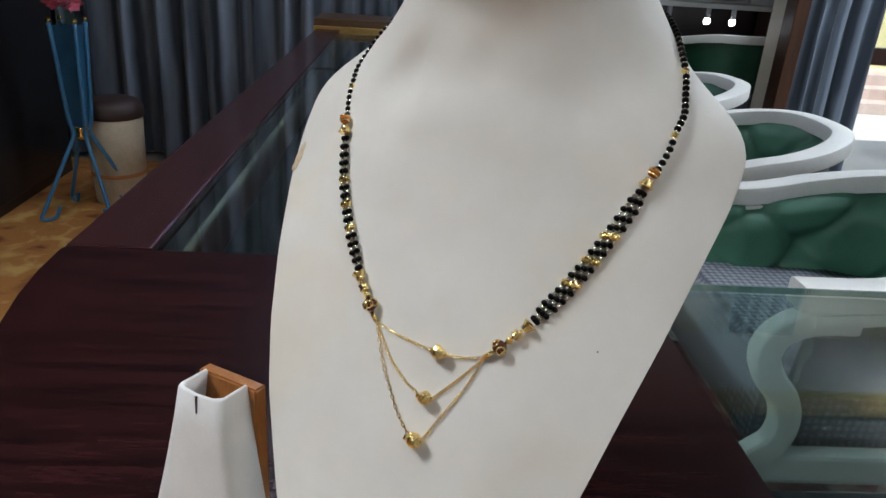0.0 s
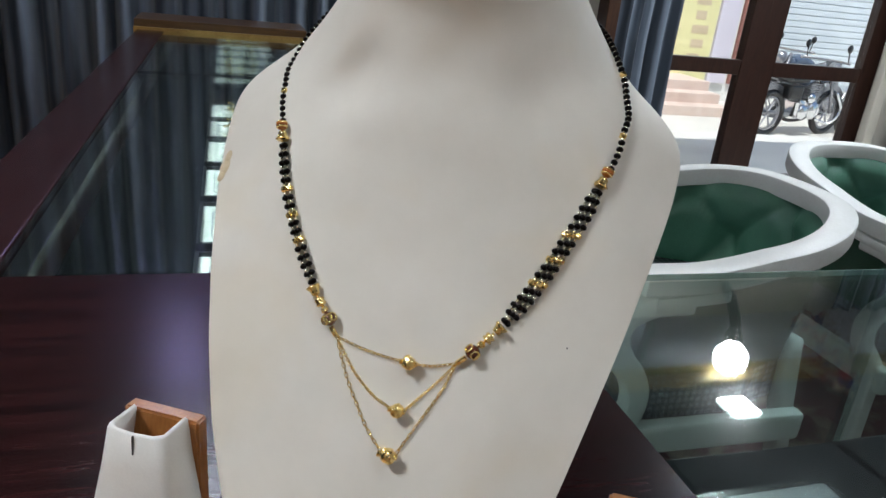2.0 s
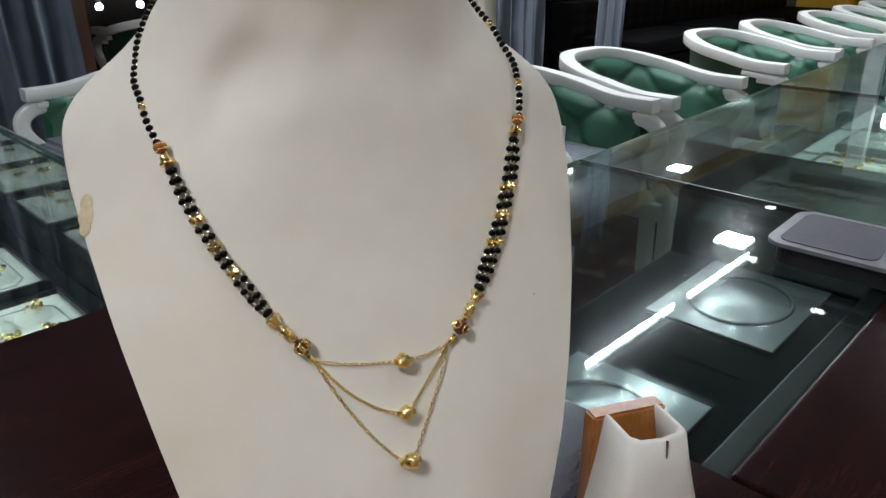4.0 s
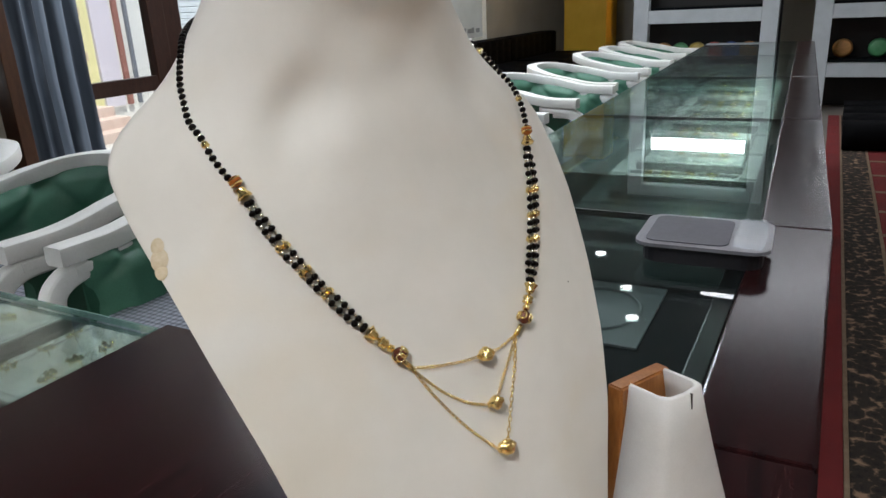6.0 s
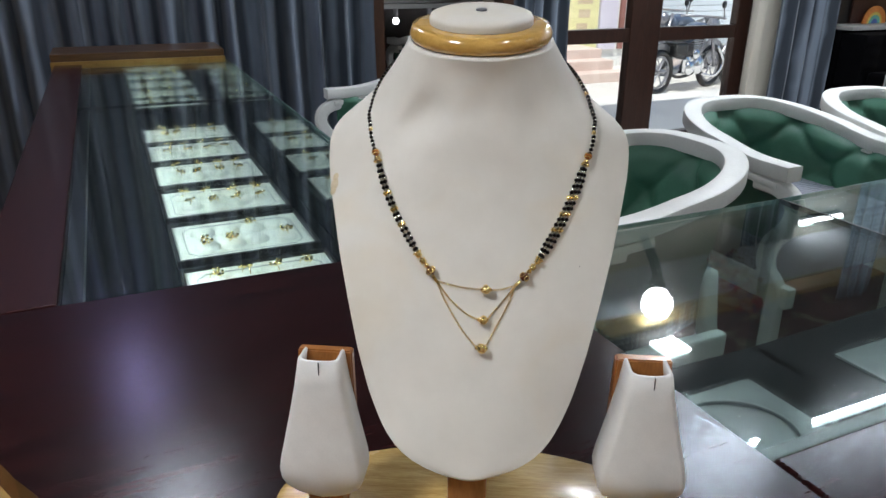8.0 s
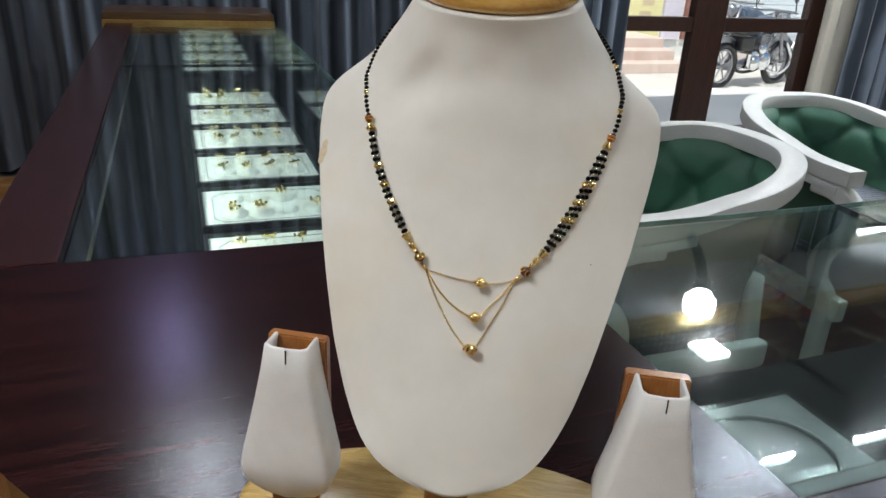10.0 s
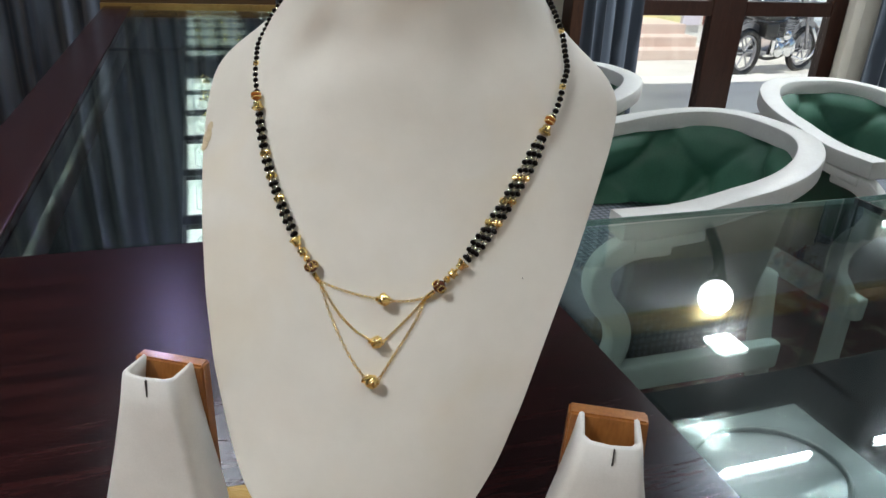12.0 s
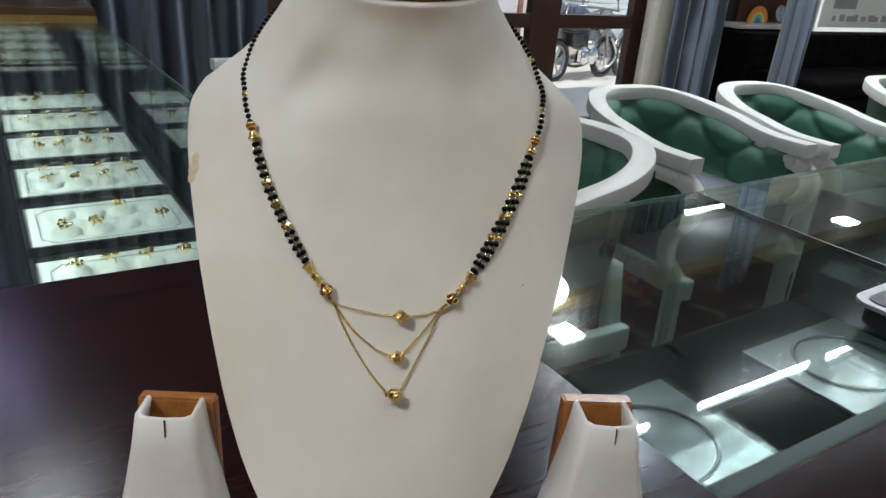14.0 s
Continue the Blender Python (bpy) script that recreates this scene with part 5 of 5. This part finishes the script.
for (x, z), r in ((B1, 0.0033), (B2, 0.0032), (B3, 0.0037)):
    p, n = skin(x, z, r)
    bm = bmesh.new()
    bmesh.ops.create_icosphere(bm, subdivisions=3, radius=r)
    knobs = [Vector((rng.gauss(0, 1), rng.gauss(0, 1), rng.gauss(0, 1))).normalized() for _ in range(26)]
    for v in bm.verts:
        near = min(v.co.angle(q) for q in knobs)
        v.co *= 0.86 + 0.20 * math.exp(-(near / 0.26) ** 2) + rng.uniform(-0.012, 0.012)
    ball = part("gold_ball", bm, M_GOLD, necklace, "cut and faceted gold ball")
    ball.matrix_basis = Matrix.Translation(p)
    for s in (-1, 1):
        part("ball_collar", lathe([(0.0004, -0.0004), (0.0012, -0.0004), (0.0012, 0.0004), (0.0004, 0.0004)], 10, None, pose(s * r * 1.02, 0, 0, 0, 90, 0)), M_GOLD, ball)


# ---- earring holders on the same base ----
def earring_holder(m):
    """A small white tongue-shaped pocket with an open top, on a wooden back and stem."""
    H, T = 0.142, 0.0026
    halves = [(H, 0.0140), (0.125, 0.0165), (0.105, 0.0203), (0.085, 0.0245), (0.069, 0.0280), (0.060, 0.0292), (0.053, 0.0286), (0.046, 0.0255), (0.041, 0.0195), (0.0385, 0.0125), (0.0378, 0.006)]
    depth = lambda z: (0.0195 + 0.0095 * (H - z) / H) * min(1.0, 0.72 + 0.28 * (z - 0.037) / 0.02)
    bm, rings = bmesh.new(), []
    for z, w in halves:
        d = depth(z)
        r = min(0.0042, w * 0.4)
        out = [(-w, -0.0004), (-w, -d + r), (-w + r * 0.3, -d + r * 0.3), (-w + r, -d), (0, -d - 0.0010), (w - r, -d), (w - r * 0.3, -d + r * 0.3), (w, -d + r), (w, -0.0004)]
        t = min(T, w * 0.3)
        inn = [(w - t, -0.0004), (w - t, -d + r + t * 0.4), (w - t - r * 0.3, -d + r * 0.4 + t), (w - r - t * 0.4, -d + t), (0, -d - 0.0010 + t), (-w + r + t * 0.4, -d + t), (-w + t + r * 0.3, -d + r * 0.4 + t), (-w + t, -d + r + t * 0.4), (-w + t, -0.0004)]
        rings.append([bm.verts.new((x, y, z)) for x, y in out + inn])
    n = len(rings[0])
    for a, b in zip(rings, rings[1:]):
        for k in range(n):
            bm.faces.new((a[k], a[(k + 1) % n], b[(k + 1) % n], b[k]))
    for k in range(n // 2):
        # puffed, sewn rim between the outer and the inner skin
        j = n - 1 - k
        if k + 1 < n // 2:
            a, b, c, d_ = rings[0][k], rings[0][k + 1], rings[0][j - 1], rings[0][j]
            e = [bm.verts.new((p.co + q.co) / 2 + Vector((0, 0, 0.0011))) for p, q in ((a, d_), (b, c))]
            bm.faces.new((a, e[0], e[1], b))
            bm.faces.new((e[0], d_, c, e[1]))
    bm.faces.new(rings[-1])
    bmesh.ops.remove_doubles(bm, verts=bm.verts, dist=0.00002)
    pocket = part("earring_holder", bm, M_STAND, bust, "white leatherette earring pocket", True)
    pocket.matrix_basis = m
    bm = bmesh.new()
    o = [(-0.0185, H - 0.001), (0.0185, H - 0.001), (0.0205, 0.075), (0.0195, 0.058), (0.0127, 0.045), (0.0127, 0.0152), (-0.0127, 0.0152), (-0.0127, 0.045), (-0.0195, 0.058), (-0.0205, 0.075)]
    lo, hi = [bm.verts.new((x, 0.0, z)) for x, z in o], [bm.verts.new((x, 0.008, z)) for x, z in o]
    bm.faces.new(lo)
    bm.faces.new(hi[::-1])
    for k in range(len(o)):
        q = (k + 1) % len(o)
        bm.faces.new((lo[q], lo[k], hi[k], hi[q]))
    bmesh.ops.bevel(bm, geom=list(bm.edges), offset=0.0011, segments=2, affect="EDGES")
    part("back_board", bm, M_ORANGEWOOD, pocket, "orange varnished wooden back")
    part("stem", box(-0.0125, 0.0125, -0.014, -0.0004, 0.0152, 0.047, 0.0015), M_ORANGEWOOD, pocket, "orange wooden stem")
    part("slit", box(0.0009, 0.0015, -depth(H) - 0.0017, -depth(H) - 0.0007, H - 0.0085, H + 0.0004), M_STITCH, pocket, "dark slit for the hook")
    return pocket


earring_holder(pose(-0.0990, -0.0262, -0.0005, -3, 0, -2))
earring_holder(pose(0.1195, -0.0080, -0.0030, -3, 0, 0) @ Matrix.Diagonal((1.03, 1.30, 0.955, 1)))


# ---- the far end and the sides of the shop ----
def showcase(x, y0, y1, seed):
    """A tall aluminium-framed wall showcase, lit inside, seen end on."""
    rng = random.Random(seed)
    s = thing("wall_showcase", pose(x, 0, 0), "tall grey aluminium showcase with dark shelves and lit stock", "showcase", "wall showcases")
    part("back", box(0.42, 0.45, y0, y1, 0, 2.4), M_DARKWALL, s)
    for y in (y0, y1 - 0.14):
        part("post", box(0, 0.10, y, y + 0.14, 0, 2.4, 0.006), M_GREYALU, s)
    for z in (0.30, 0.80, 2.28):
        part("rail", box(0.002, 0.10, y0 + 0.141, y1 - 0.141, z, z + 0.12, 0.006), M_GREYALU, s)
    for z in (0.42, 0.92, 1.35, 1.8):
        part("shelf", box(0.11, 0.418, y0 + 0.02, y1 - 0.02, z, z + 0.02), M_SHELF, s)
    part("light_bar", box(0.12, 0.16, y0 + 0.2, y1 - 0.2, 1.82, 1.93, 0.004), M_PANELGLOW, s, "lit white bar")
    for k in range(6):
        y, c = y0 + 0.25 + (y1 - y0 - 0.5) * k / 5, [(0.7, 0.25, 0.04), (0.05, 0.12, 0.5), (0.65, 0.06, 0.05), (0.55, 0.4, 0.08), (0.1, 0.35, 0.15), (0.6, 0.3, 0.1)][k]
        part("ornament", lathe([(0, -0.02), (0.06, -0.015), (0.085, 0), (0.06, 0.015), (0, 0.02)], 16, None, pose(0.26, y, 0.53, 0, 90)), vary("ornament_paint", tuple(v * 0.6 for v in c), c, 0.4, scale=30, fine=200), s, "round coloured ornament", True)
    return s


showcase(7.0, 0.64, 1.92, 3)
showcase(7.1, -1.55, 0.36, 4)
pil = tagged(part("yellow_pillar", box(9.0, 9.5, 2.75, 3.3, 0, CEIL - 0.002, 0.01), M_YELLOW), "bright yellow painted pillar at the far end", "pillar")
lit = thing("lit_sign_box", pose(9.3, 2.25, 0.0), "glowing amber display box on the far wall", "display box")
part("box", box(0, 0.12, -0.22, 0.22, 0, 1.3, 0.01), M_DARKWALL, lit)
part("panel", box(-0.006, 0.0, -0.18, 0.18, 0.45, 1.25), M_WARMGLOW, lit)
for x0, x1 in ((4.6, 6.0), (6.02, 7.4), (7.42, 8.9)):
    b = thing("black_sofa", pose((x0 + x1) / 2, 3.22, 0), "black quilted leather sofa against the street wall", "sofa", "black sofas")
    w = (x1 - x0) / 2
    part("base", box(-w, w, -0.42, 0.30, 0.02, 0.32, 0.02), M_SOFA, b)
    part("seat_cushion", box(-w + 0.05, w - 0.05, -0.44, 0.14, 0.325, 0.44, 0.03), M_SOFA, b, "", True)
    bm, nx, nz = bmesh.new(), 40, 12
    g = [[bm.verts.new((-w + 2 * w * i / nx, 0.15 - 0.012 * abs(math.sin(i * math.pi / 5) * math.sin(j * math.pi / 4)), 0.44 + 0.24 * j / nz)) for j in range(nz + 1)] for i in range(nx + 1)]
    for i in range(nx):
        for j in range(nz):
            bm.faces.new((g[i][j], g[i + 1][j], g[i + 1][j + 1], g[i][j + 1]))
    part("backrest", bm, M_SOFA, b, "buttoned black back", True)
    part("back_frame", box(-w, w, 0.152, 0.36, 0.322, 0.69, 0.02), M_SOFA, b)
dn = thing("display_unit", pose(4.62, 3.55, 0), "dark wall unit with a pale ledge and painted plates", "display unit")
part("body", box(0, 0.90, 0.05, 0.19, 0, 0.70, 0.004), M_SOFA, dn)
part("ledge", box(0.02, 0.88, -0.02, 0.19, 0.705, 0.735, 0.004), M_GREYLEDGE, dn)
part("back", box(0, 0.90, 0.17, 0.19, 0.74, 1.6), M_DARKWALL, dn)
part("wood_panel", box(0.20, 0.86, 0.150, 0.168, 0.74, 1.02, 0.003), M_DOORWOOD, dn, "brown wooden back panel")
part("top_shelf", box(0.02, 0.88, 0.02, 0.169, 1.03, 1.09, 0.004), M_GREYLEDGE, dn)
for k, (r0, r1, c) in enumerate(((0.0, 0.035, (0.05, 0.10, 0.34)), (0.035, 0.062, (0.12, 0.36, 0.30)), (0.062, 0.082, (0.62, 0.50, 0.12)), (0.082, 0.125, (0.62, 0.22, 0.05)))):
    bm = bmesh.new()
    for i in range(14):
        a0, a1 = math.pi * i / 14, math.pi * (i + 1) / 14
        pts = [(r1 * math.cos(a), r1 * math.sin(a)) for a in (a0, a1)] + [(r0 * math.cos(a), r0 * math.sin(a)) for a in ((a1, a0) if r0 else (a0,))]
        lo, hi = [bm.verts.new((0.42 + x, 0.118, 0.7365 + z)) for x, z in pts], [bm.verts.new((0.42 + x, 0.130, 0.7365 + z)) for x, z in pts]
        bm.faces.new(lo)
        bm.faces.new(hi[::-1])
    part("fan_band", bm, vary("fan_paint", tuple(v * 0.6 for v in c), c, 0.5, scale=40, fine=200), dn, "painted band of a fan ornament")
part("plate", lathe([(0, 0), (0.05, 0.004), (0.065, 0.012), (0.068, 0.014), (0.05, 0.008), (0, 0.005)], 20, None, pose(0.68, 0.12, 0.806, 80)), vary("plate_glaze", (0.10, 0.13, 0.18), (0.30, 0.34, 0.36), 0.25, scale=40, fine=200), dn, "grey-blue glazed plate", True)
sheet = tagged(part("window_sheet", box(6.05, 7.55, Y1 + 0.03, Y1 + 0.034, 0.70, 1.85), sheet_material()), "white printed sheet hung in the shop window", "sheet")
tagged(part("grey_patch", box(6.20, 6.55, Y1 + 0.020, Y1 + 0.026, 0.86, 1.5), vary("grey_print", (0.30, 0.31, 0.31), (0.38, 0.39, 0.39), 0.7)), "grey printed block on the window sheet", "print")
for k in range(11):
    tagged(part("print_bar", box(6.22 + 0.115 * k, 6.22 + 0.115 * k + 0.05 + 0.03 * (k % 3), Y1 + 0.020, Y1 + 0.026, 0.755, 0.80 + 0.012 * (k % 2)), vary("print_ink", (0.35, 0.36, 0.36), (0.45, 0.46, 0.46), 0.7)), "grey bar of unreadable print on the window sheet", "print", "print bars")
for k in range(4):
    bench = tagged(part("floor_cushion", sweep(spline([(5.35 + 0.33 * k, -1.2, 0.10), (5.35 + 0.33 * k, -0.6, 0.11), (5.35 + 0.33 * k, 0.05, 0.10)], 8), rounded(0.31, 0.18, 0.45, 5)), M_SOFA, None, "", True), "black tufted floor cushion on the carpet", "cushion", "floor cushions")

wt = thing("wall_tube", pose(4.95, Y1 - 0.004, 2.33), "short white tube batten on the street wall, switched on", "tube light")
part("batten", box(-0.25, 0.25, -0.04, 0, -0.03, 0.03, 0.004), M_CEILING, wt)
part("tube", sweep([(-0.24, -0.06, 0), (0.24, -0.06, 0)], ring_section(0.02)), M_PANELGLOW, wt, "", True)

# ---- behind the left counter ----
cab = thing("black_cabinet", pose(-1.62, 2.6, 0), "low black cabinet in the dark staff corner", "cabinet")
part("body", box(-0.36, 0.0, -1.9, 0.75, 0, 0.95, 0.008), M_BLACK, cab)
for k in range(4):
    part("door", box(0.002, 0.018, -1.88 + 0.65 * k, -1.25 + 0.65 * k, 0.06, 0.92, 0.004), M_BLACK, cab)
bin_ = thing("waste_bin", pose(-1.255, 2.98, 0.0125), "cream plastic bin with a brown lid and rust stains", "bin")
part("drum", lathe([(0.0, 0.0), (0.098, 0.0), (0.102, 0.01), (0.110, 0.20), (0.114, 0.36), (0.106, 0.365), (0.0, 0.365)], 32), vary("stained_cream_plastic", (0.36, 0.29, 0.19), (0.52, 0.45, 0.33), 0.55, scale=9, fine=80), bin_, "", True)
part("lid", lathe([(0.118, 0.362), (0.121, 0.372), (0.120, 0.40), (0.108, 0.425), (0.07, 0.437), (0.0, 0.44)], 32), vary("brown_lid", (0.02, 0.012, 0.01), (0.05, 0.03, 0.024), 0.5), bin_, "", True)
part("band", lathe([(0.1075, 0.118), (0.1090, 0.122), (0.1090, 0.130), (0.1078, 0.134)], 32), vary("rust_band", (0.35, 0.14, 0.04), (0.45, 0.2, 0.07), 0.7), bin_, "rust-coloured stripe", True)
M_BLUE = vary("blue_lacquer", (0.035, 0.13, 0.26), (0.07, 0.22, 0.38), 0.3, scale=20, fine=200)
vs = thing("flower_stand", pose(-1.31, 2.80, 0.0125), "tall blue vase stand with curled legs and pink flowers", "flower stand")
bm = bmesh.new()
lo, hi = [bm.verts.new((sx * 0.024, sy * 0.024, 0.36)) for sx, sy in ((-1, -1), (1, -1), (1, 1), (-1, 1))], [bm.verts.new((sx * 0.040, sy * 0.040, 0.735)) for sx, sy in ((-1, -1), (1, -1), (1, 1), (-1, 1))]
for k in range(4):
    bm.faces.new((lo[k], lo[(k + 1) % 4], hi[(k + 1) % 4], hi[k]))
bm.faces.new(lo[::-1])
bmesh.ops.solidify(bm, geom=list(bm.faces), thickness=0.004)
part("vase", bm, M_BLUE, vs, "dark blue tapered vase")
for sx, sy in ((-1, -1), (1, -1), (1, 1), (-1, 1)):
    pts = [(sx * 0.046, sy * 0.046, 0.745), (sx * 0.031, sy * 0.031, 0.40), (sx * 0.022, sy * 0.022, 0.33), (sx * 0.06, sy * 0.06, 0.22), (sx * 0.12, sy * 0.12, 0.06), (sx * 0.135, sy * 0.135, 0.012), (sx * 0.10, sy * 0.10, 0.010), (sx * 0.085, sy * 0.085, 0.05)]
    lg = part("leg", sweep(spline(pts, 6), ring_section(0.008, 8), (0.3, 0.2, 1)), M_BLUE, vs, "bright blue bent rod leg", True)
    part("finial", lathe([(0, -0.01), (0.008, -0.006), (0.010, 0), (0.008, 0.006), (0, 0.01)], 12, None, pose(sx * 0.046, sy * 0.046, 0.755)), M_GOLD, lg, "", True)
part("waist_knob", lathe([(0, -0.03), (0.022, -0.026), (0.028, -0.012), (0.018, 0.0), (0.028, 0.012), (0.022, 0.026), (0, 0.03)], 20, None, pose(0, 0, 0.335)), M_GOLD, vs, "brass knob", True)
rng = random.Random(8)
M_PETAL = vary("pink_petals", (0.45, 0.06, 0.12), (0.65, 0.18, 0.25), 0.7, scale=60, fine=300)
for k in range(34):
    a, r, z = rng.uniform(0, 6.28), rng.uniform(0, 0.055), rng.uniform(0.78, 0.88)
    m = pose(r * math.cos(a), r * math.sin(a), z, rng.uniform(-50, 50), rng.uniform(-50, 50), rng.uniform(0, 360))
    bm = bmesh.new()
    for p_ in range(5):
        q = m @ pose(0, 0, 0, 0, 0, 72 * p_)
        v = [bm.verts.new(q @ Vector(c)) for c in ((0, 0, 0), (0.010, 0.014, 0.006), (0.0, 0.026, 0.010), (-0.010, 0.014, 0.006))]
        bm.faces.new(v)
    part("blossom", bm, M_PETAL, vs)
for k in range(6):
    a = k * 1.05
    part("flower_stem", sweep([(0.01 * math.cos(a), 0.01 * math.sin(a), 0.5), (0.03 * math.cos(a), 0.03 * math.sin(a), 0.79)], ring_section(0.002, 5), (1, 0, 0)), M_GREENBACK, vs)

# ---- floor tiles, last ----
me = None
tile = 0.6
for i in range(12):
    for j in range(6):
        x, y = 0.30 + tile * i, 0.2 + tile * j
        if y > Y1 - 0.3:
            continue
        if me is None:
            me = mesh_of("tile", box(-0.298, 0.298, -0.298, 0.298, -0.006, 0.0), M_FLOORTILE, False)
        shared("tile", me, floor, pose(x + 0.3, y + 0.3, -0.0004))
